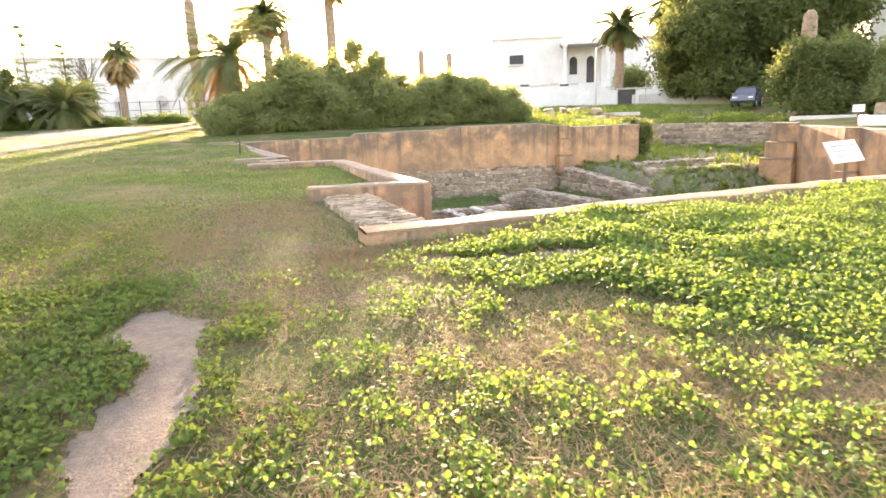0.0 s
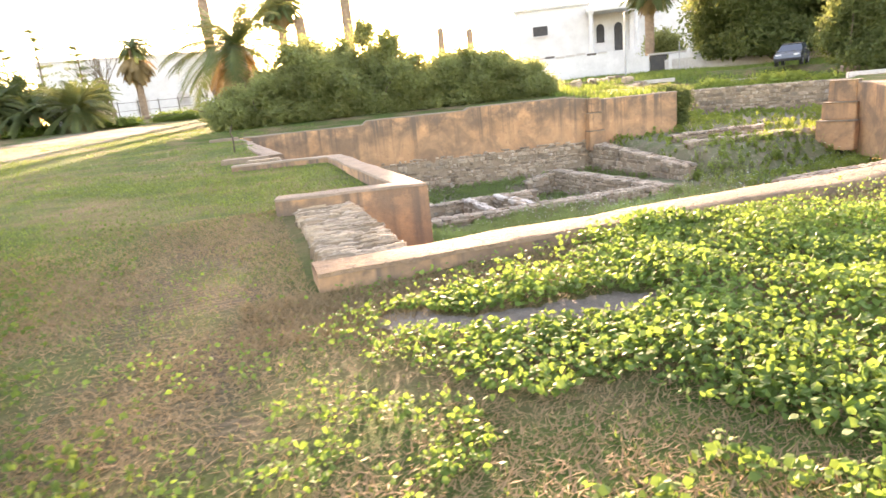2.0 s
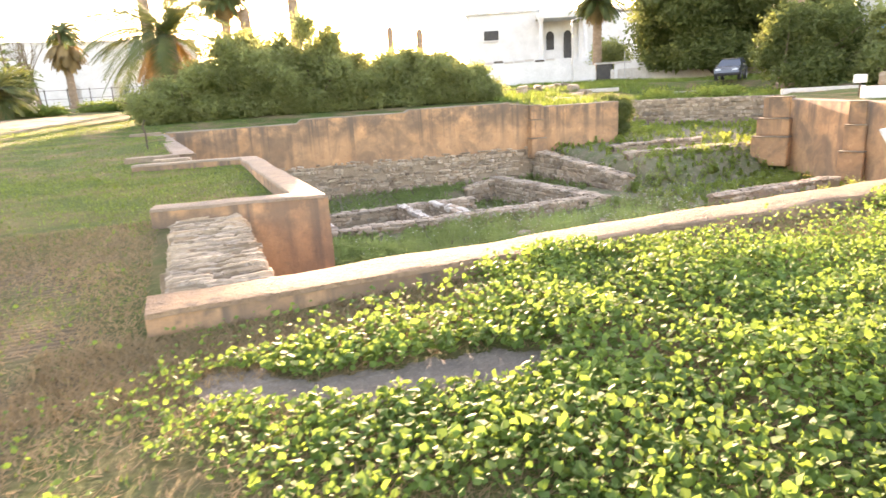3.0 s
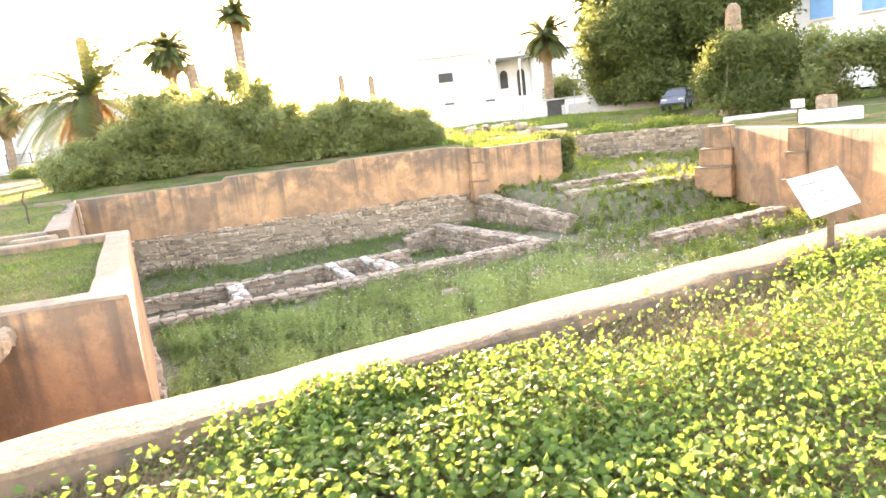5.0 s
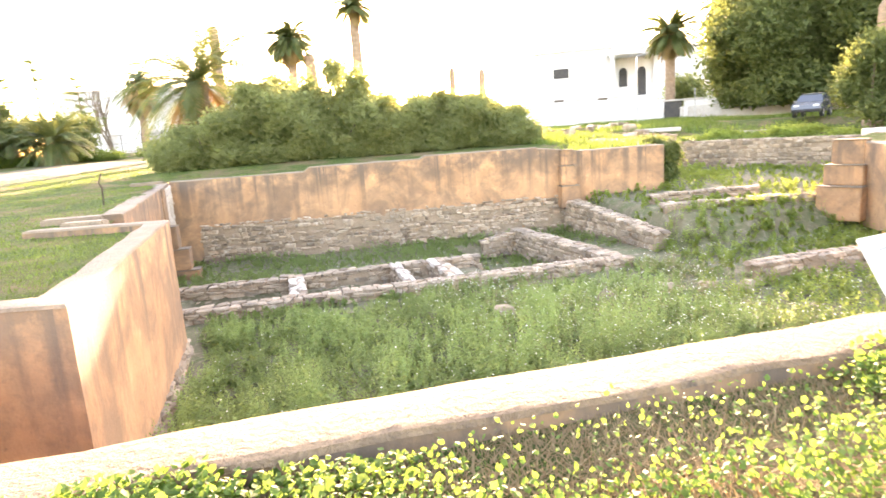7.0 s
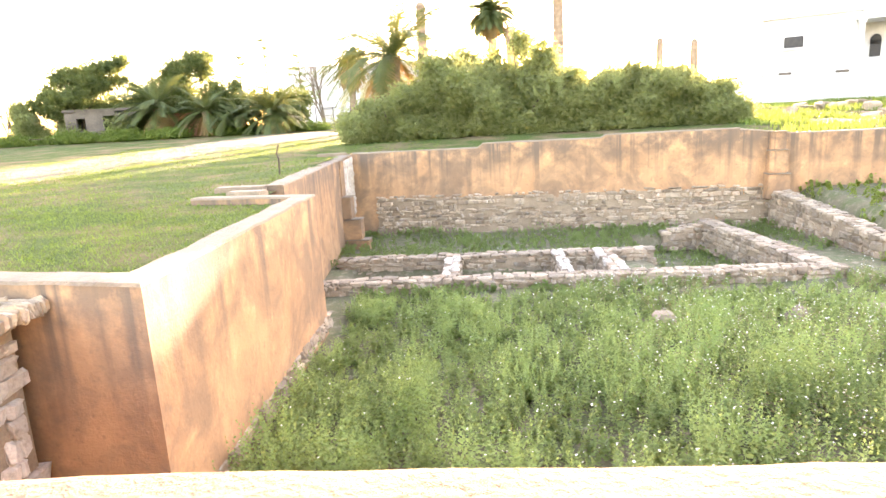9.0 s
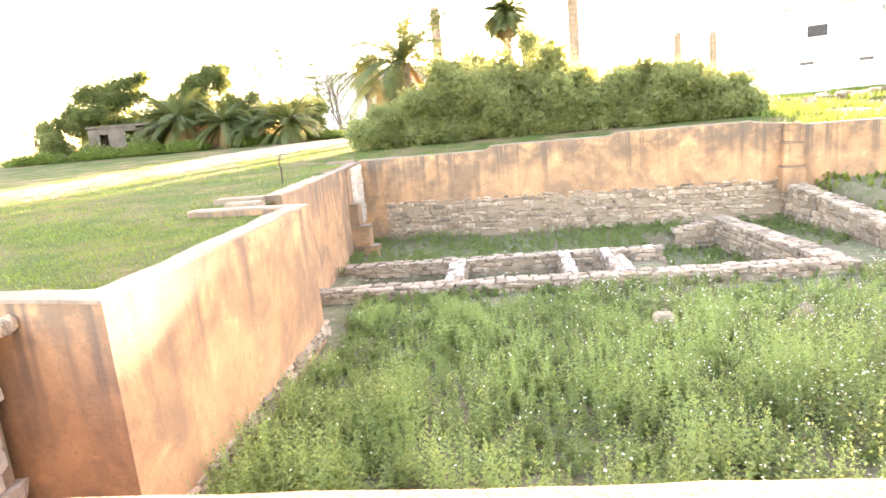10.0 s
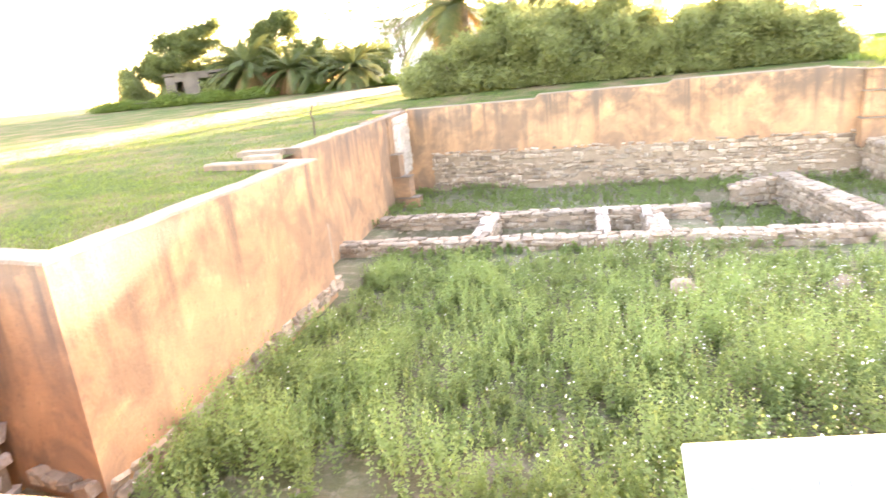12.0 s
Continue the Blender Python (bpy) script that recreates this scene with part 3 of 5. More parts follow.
# boulders among the weeds
for cx, cy, s in ((7.8, 9.15, 0.5), (10.2, 9.2, 0.6), (11.9, 9.5, 0.55), (12.6, 9.0, 0.45), (13.2, 8.6, 0.4)):
    b = tagged(new("boulder", PALES[int(cx) % 6]), "weathered pale boulder among the weeds", "boulder", "boulders in the pit")
    b.matrix_basis = Matrix.LocRotScale((cx, cy, float(floor_z(cx, cy)) + 0.02), Euler((0.1, 0.05, cx)), (s, s * 0.7, 0.4))


# ---- the sign by the kerb, and small posts ----
def info_sign(x, y, z, w, h, back, yaw, post_h, label, text_rows=3):
    s = empty("information_sign", label, "sign")
    s.matrix_basis = pose(x, y, z, 0, 0, yaw)
    tilt = Matrix.Translation((0, 0, post_h)) @ Matrix.Rotation(radians(-back), 4, "X")
    bm = boxed((0, 0, h / 2), (w, 0.022, h), 0.004)
    bm.transform(tilt)
    board = part("board", bm, M["board"], s)
    for k in range(text_rows):
        bm = bmesh.new()
        rr = random.Random(k)
        p = -w * 0.36
        zz = h * (0.76 - 0.24 * k)
        while p < w * (0.36 - 0.08 * k):
            q = rr.uniform(0.02, 0.07) * w / 0.8
            box(bm, (p + q / 2, -0.0125, zz + rr.uniform(-0.006, 0.006)), (q, 0.002, rr.uniform(0.012, 0.03) * h / 0.45))
            p += q + rr.uniform(0.005, 0.018)
        bm.transform(tilt)
        part("text_line", bm, M["ink"], board)
    for px, pz in ((-0.03 * w, h * 0.1), (w * 0.02, h * 0.92)):
        bm = tubed((px, -0.0135, pz), (px, -0.0105, pz), 0.011, 0.011, 8)
        bm.transform(tilt)
        part("bolt", bm, M["galv"], board)
    part("post", tubed((0, 0.045, -0.25), (0, 0.045, post_h + 0.03), 0.03, 0.027, 8), M["wood"], s, "rough wooden post with peeling white paint")
    bm = boxed((0, 0.03, h * 0.3), (0.06, 0.035, h * 0.6), 0.005)
    bm.transform(tilt)
    part("batten", bm, M["wood"], s)
    return s


info_sign(6.98, -0.12, 0.0, 0.78, 0.345, 32, 9, 0.44, "white information board on a short wooden post by the kerb")
info_sign(23.1, 11.8, 0.25, 0.42, 0.3, 10, -50, 0.4, "small white information board on the lawn beyond", 0)

post = empty("iron_stake", "crooked dark iron stake in the lawn edge", "stake")
post.matrix_basis = pose(-0.6, 14.3, float(ground_z(-0.6, 14.3)))
bm = tubed((0, 0, -0.2), (0.02, 0, 0.42), 0.022, 0.022, 7)
tube(bm, (0.02, 0, 0.40), (-0.03, 0, 0.55), 0.022, 0.02, 7)
tube(bm, (-0.03, 0, 0.54), (0.05, 0, 0.76), 0.02, 0.016, 7)
part("stake", bm, M["iron"], post)

for cx, cy, s, mat, lab in ((23.0, 10.55, (1.8, 0.5, 0.45), "white", "long white stone block on the lawn"), (23.3, 10.9, (0.5, 0.5, 0.45), "stone", "brown stone capital on a white block"),
                            (27.9, 16.9, (3.4, 0.5, 0.28), "shade_wall", "low white block wall beyond the ruin"), (27.0, 33.5, (3.5, 0.5, 0.25), "shade_wall", "low white block wall on the lawn"),
                            (32.5, 30.0, (3.5, 0.5, 0.25), "shade_wall", "low white block wall near the hedge"), (22.0, 36.0, (4.0, 0.6, 0.3), "old_wall", "low ruined wall on the lawn")):
    b = empty("stone_block", lab, "stone block")
    zb = float(ground_z(cx, cy)) - 0.05 + (0.45 if mat == "stone" else 0)
    part("block", boxed((cx, cy, zb + s[2] / 2), s, 0.03, radians(-38 if s[0] > 1.5 else 10)), M[mat], b)


# ---- ground plants ----
def spread(n, x0, x1, y0, y1, seed):
    r = np.random.default_rng(seed)
    return r.uniform(x0, x1, n), r.uniform(y0, y1, n), r


GRAVEL_A = [(-2.2, -4.6), (-2.15, -3.97), (-2.17, -3.4), (-2.0, -3.01), (-2.0, -2.68), (-2.2, -2.08), (-2.12, -1.65), (-1.88, -1.62), (-1.62, -2.02), (-1.69, -2.74), (-1.63, -3.18), (-1.73, -3.6), (-1.75, -3.8), (-1.88, -4.0), (-1.96, -4.6)]
GRAVEL_B = [(0.2, -0.87), (0.37, -0.76), (0.61, -0.9), (0.73, -1.1), (1.05, -1.16), (1.51, -1.3), (1.76, -1.27), (2.1, -1.42), (1.85, -1.68), (1.43, -1.62), (1.03, -1.5), (0.61, -1.36), (0.3, -1.2)]


def soft_in(poly, x, y, edge=0.12):
    jx = edge * 2 * (0.6 * vnoise(x, y, 5, 31) + 0.4 * vnoise(x, y, 17, 32) - 0.5)
    jy = edge * 2 * (0.6 * vnoise(x, y, 5, 37) + 0.4 * vnoise(x, y, 17, 38) - 0.5)
    return inside(poly, x + jx, y + jy)


def lush(x, y):
    """How thick the mallow leaves stand: deep by the kerb, in loose patches on the trodden lawn."""
    n1, n2, n3 = vnoise(x, y, 1.5, 11), vnoise(x, y, 4.5, 12), vnoise(x, y, 9, 14)
    back = np.clip(-1 - y, 0, 6)
    edge = 0.13 + 0.35 * back + 0.07 * back * back
    front = smooth01(x - edge + 0.9 * (n1 - 0.5) + 0.5 * (n2 - 0.5), -0.15, 0.35)
    front = front * (0.55 + 0.45 * smooth01(vnoise(x, y, 2.4, 13), 0.25, 0.5)) * (0.4 + 0.6 * smooth01(y + 4.2, -1.0, 1.0) + 0.3 * smooth01(x, 4, 5))
    patch = smooth01(0.25 * n1 + 0.4 * n2 + 0.35 * n3, 0.42, 0.66)
    left = smooth01(-x + 0.8 * (n1 - 0.5), 1.5, 2.3) * smooth01(-y, -8, -2) * (0.35 + 0.65 * smooth01(n2, 0.25, 0.55))
    bare = smooth01(vnoise(x, y, 1.2, 41), 0.2, 0.5)
    verge = smooth01(y + 0.2 * (n2 - 0.5), -0.85, -0.5) * np.maximum(smooth01(x, 3.6, 4.4) * (0.8 + 0.2 * bare), smooth01(-x, -2.8, -2.0) * (0.75 + 0.25 * bare))
    trod = 1 - 0.8 * smooth01(x, -1.9, -1.3) * smooth01(-x, -0.5, 0.1) * smooth01(y, -2.6, -1.6)
    d = np.maximum(np.clip(front, 0, 1), np.maximum(0.75 * patch * trod, 0.9 * left)) * (1 - 0.9 * verge)
    d = np.where(y > 0, d * smooth01(-y, -7, -1), d)
    return np.where(soft_in(GRAVEL_A, x, y) | soft_in(GRAVEL_B, x, y) | (y > -0.06) & (x > -0.15), 0, d)


def gravel_patch(poly, seed):
    cx, cy = np.mean([p[0] for p in poly]), np.mean([p[1] for p in poly])
    xs = np.arange(min(p[0] for p in poly) - 0.2, max(p[0] for p in poly) + 0.2, 0.02)
    ys = np.arange(min(p[1] for p in poly) - 0.2, max(p[1] for p in poly) + 0.2, 0.02)
    ob = sheet("gravel_patch", xs, ys, lambda x, y: ground_z(x, y) + 0.006 + 0.004 * vnoise(x, y, 9, 4), lambda x, y: soft_in(poly, x, y, 0.1), M["gravel"])
    tagged(ob, "bare grey gravel patch in the lawn", "gravel", kind="structure")
    x, y, r = spread(2600, xs[0], xs[-1], ys[0], ys[-1], seed)
    k = soft_in(poly, x, y, 0.2)
    x, y = x[k], y[k]
    v, f = scatter_leaves(np.stack([x, y, ground_z(x, y) + 0.007], 1), 0.012, 1.5, 0.8, seed, 5)
    tagged(arrays("pebbles", v, f, M["pebble"]), "loose grey pebbles on bare earth", "gravel", kind="stuff")


gravel_patch(GRAVEL_A, 3)
gravel_patch(GRAVEL_B, 4)

# dry strip whose outline and pale colour also stand for a sunlit band
SUNLIT_DRY = [(-9.5, 13.0), (-7.0, 25.0), (-4.2, 38.0), (-7.0, 44.0), (-11.5, 42.0), (-13.0, 25.0), (-14.0, 13.0)]
dry_strip = sheet("dry_strip", np.arange(-18.5, -2.5, 0.1), np.arange(8, 46.5, 0.12), lambda x, y: ground_z(x, y) + 0.008,
                  lambda x, y: soft_in(SUNLIT_DRY, x, y, 1.2) & (vnoise(x, y, 1.3, 77) + 0.5 * vnoise(x, y, 5, 78) > 0.42), M["sunlit_dry_earth"])
tagged(dry_strip, "strip of dry trodden earth across the lawn, coloured pale for sunlight", "ground", kind="structure")

# mallow and clover by the kerb
x, y, r = spread(950000, -9, 13.5, -7.5, 6.0, 21)
near = np.hypot(x - 1.5, y + 3.0)
keep = (r.random(len(x)) < lush(x, y) * np.clip(1.25 - near / 14, 0.3, 1))
x, y = x[keep], y[keep]
tall = 0.05 + 0.14 * smooth01(x, 0.3, 2.5) * smooth01(y, -4, -1.5) * vnoise(x, y, 2.2, 15)
cl = np.stack([x, y, ground_z(x, y) + r.uniform(0.3, 1.0, len(x)) * (tall + 0.03)], 1)
# leaves left of this line get the darker colour that stands for shade
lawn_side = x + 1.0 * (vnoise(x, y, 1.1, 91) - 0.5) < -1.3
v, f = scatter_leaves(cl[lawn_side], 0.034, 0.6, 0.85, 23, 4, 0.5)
tagged(arrays("shade_toned_clover", v, f, M["shaded_lawn_leaf"]), "short clover and grass on the lawn, coloured darker for shade", "ground cover", kind="stuff")
cl = cl[~lawn_side]
broad = smooth01(cl[:, 0], 0.2, 0.8) * smooth01(-cl[:, 0], -4.5, -3.0) * smooth01(cl[:, 1], -4.0, -3.0)
small = r.random(len(cl)) < 1 - 0.8 * broad
v, f = scatter_leaves(cl[~small], 0.036, 0.75, 0.95, 22, 5, 0.6)
v2, f2 = scatter_leaves(cl[small], 0.027, 0.6, 0.85, 24, 5, 0.5)
v, f = np.concatenate([v, v2]), np.concatenate([f, f2 + len(v)])
tagged(arrays("mallow_leaves", v, f, M["clover"]), "bright green mallow and clover leaves in low sun", "ground cover", kind="stuff")


def blades(n, x0, x1, y0, y1, seed, height, name, label, mat, weight, lean=0.5, width=0.006):
    x, y, r = spread(n, x0, x1, y0, y1, seed)
    k = r.random(n) < weight(x, y)
    x, y = x[k], y[k]
    m = len(x)
    h = height * r.uniform(0.4, 1.2, m)
    a = r.uniform(0, 2 * math.pi, m)
    ln = lean * h * r.uniform(0.2, 1.6, m)
    z = ground_z(x, y) - 0.005
    w = width * r.uniform(0.7, 1.4, m)
    p = np.empty((m, 3, 3))
    p[:, 0] = np.stack([x - w * np.sin(a), y + w * np.cos(a), z], 1)
    p[:, 1] = np.stack([x + w * np.sin(a), y - w * np.cos(a), z], 1)
    p[:, 2] = np.stack([x + ln * np.cos(a), y + ln * np.sin(a), z + h], 1)
    tagged(arrays(name, p.reshape(-1, 3), np.arange(3 * m).reshape(m, 3), M[mat]), label, "grass", kind="stuff")


def lawn_weight(x, y):
    out = inside(PIT, x, y) | soft_in(GRAVEL_A, x, y) | soft_in(GRAVEL_B, x, y) | ((y > -0.05) & (y < 3.5) & (x > -0.05)) | ((y > 2.9) & (x > 1.35) & (y < 9.7))
    return np.where(out, 0, (1 - 0.2 * smooth01(x, -1.9, -1.4) * smooth01(-y, -3.5, -1.0) * smooth01(-x, -1.6, -0.6)) * 0.25 + 0.75 * smooth01(vnoise(x, y, 0.8, 17) + 0.3 * vnoise(x, y, 3, 18), 0.45, 0.85))


blades(150000, -9, 8, -7.5, 9, 31, 0.035, "lawn_grass", "short green lawn grass", "grass", lawn_weight, 0.8)
blades(90000, -14, 3, 3, 32, 32, 0.05, "lawn_grass", "short green lawn grass in low sun", "grass", lawn_weight, 0.8, 0.012)
blades(290000, -4, 5, -7.0, 4, 33, 0.028, "dry_thatch", "flattened dry straw on the lawn", "straw", lambda x, y: (lawn_weight(x, y) > 0) * (0.25 + 0.75 * smooth01(vnoise(x, y, 1.1, 19), 0.3, 0.55)), 2.6, 0.005)
blades(42000, -0.6, 14, -1.0, -0.02, 34, 0.05, "verge_grass", "dry and green tufts along the kerb", "straw", lambda x, y: smooth01(vnoise(x, y, 1.2, 41), 0.3, 0.6), 1.6, 0.005)
blades(60000, 14, 48, 20, 50, 35, 0.3, "far_grass", "rough sunlit grass beyond the ruin", "grass", lambda x, y: (~inside(PIT, x, y)) * smooth01(vnoise(x, y, 0.35, 23), 0.3, 0.6), 0.6, 0.03)


# weeds in the pit
def weeds(n, x0, x1, y0, y1, seed, tall, weight, name, label, leaf=0.05, per=80, mat="weed", wide=1.0, slim=0.42):
    x, y, r = spread(n, x0, x1, y0, y1, seed)
    k = inside(PIT, x, y) & (r.random(n) < weight(x, y))
    x, y = x[k], y[k]
    m = len(x)
    h = tall(x, y) * r.uniform(0.65, 1.2, m)
    u = r.random((m, per)) ** 0.75
    ang = r.uniform(0, 2 * math.pi, (m, per))
    rad = (0.04 + 0.15 * (1 - u) ** 0.7) * np.sqrt(r.random((m, per))) * (h / 0.5)[:, None] * wide
    lx, ly = r.normal(0, 0.05, m), r.normal(0, 0.05, m)
    c = np.stack([x[:, None] + rad * np.cos(ang) + lx[:, None] * u, y[:, None] + rad * np.sin(ang) + ly[:, None] * u, (floor_z(x, y))[:, None] + u * h[:, None]], 2).reshape(-1, 3)
    v, f = scatter_leaves(c, leaf, 0.35, slim, seed + 1, 4, 0.4)
    tagged(arrays(name, v, f, M[mat]), label, "weeds", kind="stuff")
    tops = r.random(m) < 0.35
    c = np.stack([x + lx, y + ly, floor_z(x, y) + h * 1.02], 1)[tops]
    return c


def pit_weight(x, y):
    bare = smooth01(vnoise(x, y, 0.6, 51), 0.2, 0.4)
    cells = (x > 0.8) & (x < 8.4) & (y > 12.4) & (y < 15.9)
    walls = (y < 0.5) | ((x < 0.95) & (y < 3.5)) | ((x < 1.95) & (y < 9.6))
    return np.where(walls, 0, np.where(cells, 0.06, 0.25 + 0.75 * bare))


def stalks(n, x0, x1, y0, y1, seed, tall, weight, name, label, stems, per, leaf, mat, fan=0.3, slim=0.34, foot_r=0.05):
    """Leafy stalks that rise from one foot: leaves spread outwards below and close up towards the tip."""
    x, y, r = spread(n, x0, x1, y0, y1, seed)
    k = inside(PIT, x, y) & (r.random(n) < weight(x, y))
    x, y = np.repeat(x[k], stems), np.repeat(y[k], stems)
    m = len(x)
    h = np.repeat(tall(x, y)[::stems] * r.uniform(0.7, 1.2, m // stems), stems) * r.uniform(0.6, 1.05, m)
    az, ln = r.uniform(0, 2 * math.pi, m), fan * r.uniform(0.1, 1.0, m)
    foot = np.stack([x + r.normal(0, foot_r, m), y + r.normal(0, foot_r, m), floor_z(x, y)], 1)
    axis = np.stack([np.cos(az) * ln, np.sin(az) * ln, np.ones(m)], 1)
    u = 0.12 + 0.88 * (np.arange(per)[None, :] + r.random((m, per))) / per
    base = foot[:, None] + axis[:, None] * (u * h[:, None])[:, :, None]
    a = np.arange(per)[None, :] * 2.4 + r.uniform(0, 6.28, (m, 1)) + r.normal(0, 0.3, (m, per))
    lift = 0.15 + 0.9 * u ** 2 + r.normal(0, 0.2, (m, per))
    d = np.stack([np.cos(a) * np.cos(lift), np.sin(a) * np.cos(lift), np.sin(lift)], 2).reshape(-1, 3)
    base = base.reshape(-1, 3)
    side = np.cross(d, np.array([0, 0, 1.0]) + r.normal(0, 0.35, d.shape))
    side /= np.linalg.norm(side, axis=1)[:, None] + 1e-9
    size = (leaf * (1.15 - 0.55 * u ** 1.5) * r.uniform(0.7, 1.25, (m, per))).reshape(-1, 1)
    out = np.empty((len(base), 4, 3))
    out[:, 0], out[:, 2] = base, base + d * size - np.array([0, 0, 0.12]) * size
    out[:, 1], out[:, 3] = base + d * size * 0.5 + side * size * slim, base + d * size * 0.5 - side * size * slim
    tagged(arrays(name, out.reshape(-1, 3), np.arange(len(base) * 4).reshape(-1, 4), M[mat]), label, "weeds", kind="stuff")
    return foot + axis * h[:, None] * 1.02


def weed_tall(x, y):
    return (0.26 + 0.4 * smooth01(-y, -11, -3)) * (0.3 + 1.2 * vnoise(x, y, 1.1, 53) ** 1.5) + 0.06


def clumps(x, y):
    return smooth01(0.6 * vnoise(x, y, 0.7, 85) + 0.4 * vnoise(x, y, 1.9, 86), 0.44, 0.56)


st = stalks(4300, 1.7, 14, 0.5, 12.6, 61, weed_tall, lambda x, y: pit_weight(x, y) * (1 - 0.45 * smooth01(x, 9, 12)), "pit_weeds", "dense knee-high green weeds on the pit floor", 4, 17, 0.052, "weed")
st2 = stalks(640, 2.0, 12, 0.8, 11, 81, lambda x, y: 0.45 + 0.85 * smooth01(-y, -11, -4) * vnoise(x, y, 1.3, 83) ** 1.3, clumps, "bushy_weeds", "taller bushy pale green weeds in clumps", 16, 21, 0.056, "pale_weed", 0.36, 0.3, 0.13)
st3 = stalks(900, 6.5, 15.5, 2.5, 12.2, 87, lambda x, y: 0.4 + 0.3 * vnoise(x, y, 0.9, 88), lambda x, y: 0.9 * smooth01(vnoise(x, y, 0.6, 89), 0.35, 0.6), "dry_weeds", "half-dry brownish daisy stalks among the weeds", 5, 9, 0.045, "dry_weed", 0.35, 0.22)
weeds(1500, 1.7, 16, 0.5, 12.6, 60, lambda x, y: 0.16 + 0.1 * vnoise(x, y, 0.9, 3), pit_weight, "pit_undergrowth", "low dark undergrowth between taller weeds", 0.08, 30)
fl2 = weeds(2700, -0.3, 15, 15.5, 21.8, 63, lambda x, y: 0.16 + 0.14 * vnoise(x, y, 0.9, 3), pit_weight, "pit_grass", "short green weeds before the back wall", 0.06, 26)
# terrace weeds take the brighter leaf colour in place of sunlight
fl3 = weeds(3000, 14.5, 28, 8, 27, 65, lambda x, y: 0.17 + 0.3 * vnoise(x, y, 0.6, 5) * smooth01(y, 14.5, 18), lambda x, y: 0.3 + 0.7 * smooth01(vnoise(x, y, 0.5, 9), 0.3, 0.6), "terrace_weeds", "yellow-green weeds on the upper terrace, sunlight put into their colour", 0.1, 26, "bright_lit_leaf")
fl4 = stalks(800, 12.0, 19, 0.6, 9, 67, lambda x, y: 0.35 + 0.25 * vnoise(x, y, 0.6, 5), lambda x, y: 0.35 + 0.65 * clumps(x, y), "pit_weeds", "yellowish weeds beside the kerb, sunlight put into their colour", 5, 12, 0.07, "bright_lit_leaf")
fl6 = stalks(420, 14.3, 22, 11.0, 14.6, 69, lambda x, y: 0.26 + 0.22 * vnoise(x, y, 0.8, 5), lambda x, y: 0.3 + 0.7 * clumps(x, y), "terrace_weeds", "weeds with daisies along the terrace edge, coloured yellow-green for sunlight", 5, 13, 0.07, "bright_lit_leaf")
pick = rng.random(len(st)) < 0.05 + 0.22 * smooth01(st[:, 0], 4, 9)
pet = np.concatenate([st[pick], st2[::30], st3[::2], fl2[::3], fl3[::3], fl4[::4], fl6[::3]])
v, f = scatter_leaves(pet, 0.026, 1.0, 1.0, 70, 5)
tagged(arrays("daisy_heads", v, f, M["petal"]), "small white daisy heads above the weeds", "flowers", kind="stuff")

# trailing greenery by the kerb and the sign
x, y, r = spread(9000, 1.9, 9.5, -0.4, 0.06, 71)
clump = np.maximum(smooth01(-np.abs(x - 6.95), -0.75, -0.35), smooth01(-np.abs(x - 3.0), -0.5, -0.2))
k = r.random(len(x)) < np.maximum(clump, 0.5 * smooth01(-np.abs(x - 3.0), -1.1, -0.7)) * smooth01(vnoise(x, y, 3.4, 73), 0.2, 0.5)
x, y = x[k], y[k]
c = np.stack([x, y, ground_z(x, y) + r.uniform(0.02, 1.0, len(x)) * (0.07 + 0.1 * clump[k])], 1)
v, f = scatter_leaves(c, 0.042, 0.6, 0.8, 74, 5)
tagged(arrays("kerb_creeper", v, f, M["clover"]), "bright creeper leaves against the kerb wall", "ground cover", kind="stuff")


# ---- shrubs, trees and palms ----
def shell(blobs, n, seed, depth=0.35):
    """Points in the outer layer of ellipsoids, denser in lumps."""
    r = np.random.default_rng(seed)
    vol = np.array([b[3] * b[5] + b[4] * b[5] + b[3] * b[4] for b in blobs])
    which = r.choice(len(blobs), n, p=vol / vol.sum())
    B = np.array(blobs)[which]
    d = r.normal(size=(n, 3))
    d /= np.linalg.norm(d, axis=1)[:, None]
    lump = 0.84 + 0.6 * (vnoise(d[:, 0] * 3 + which, d[:, 2] * 3 + d[:, 1] * 2, 1.0, seed) - 0.5) + 0.34 * (vnoise(d[:, 0] * 9 + which, d[:, 2] * 9 + d[:, 1] * 7, 1.0, seed + 1) - 0.5)
    rad = lump * (1 - depth * r.random(n) ** 1.6)
    return B[:, :3] + d * B[:, 3:6] * rad[:, None]


def limbs(bm, foot, crown, n, ra, seed):
    r = random.Random(seed)
    foot = Vector(foot)
    for k in range(n):
        end = Vector(crown[k % len(crown)][:3]) + Vector((r.uniform(-1, 1), r.uniform(-1, 1), r.uniform(-0.5, 0.5))) * 0.8
        mid = foot.lerp(end, 0.5) + Vector((r.uniform(-0.4, 0.4), r.uniform(-0.4, 0.4), 0.3))
        tube(bm, foot, mid, ra, ra * 0.65, 7)
        tube(bm, mid, end, ra * 0.62, ra * 0.2, 6)


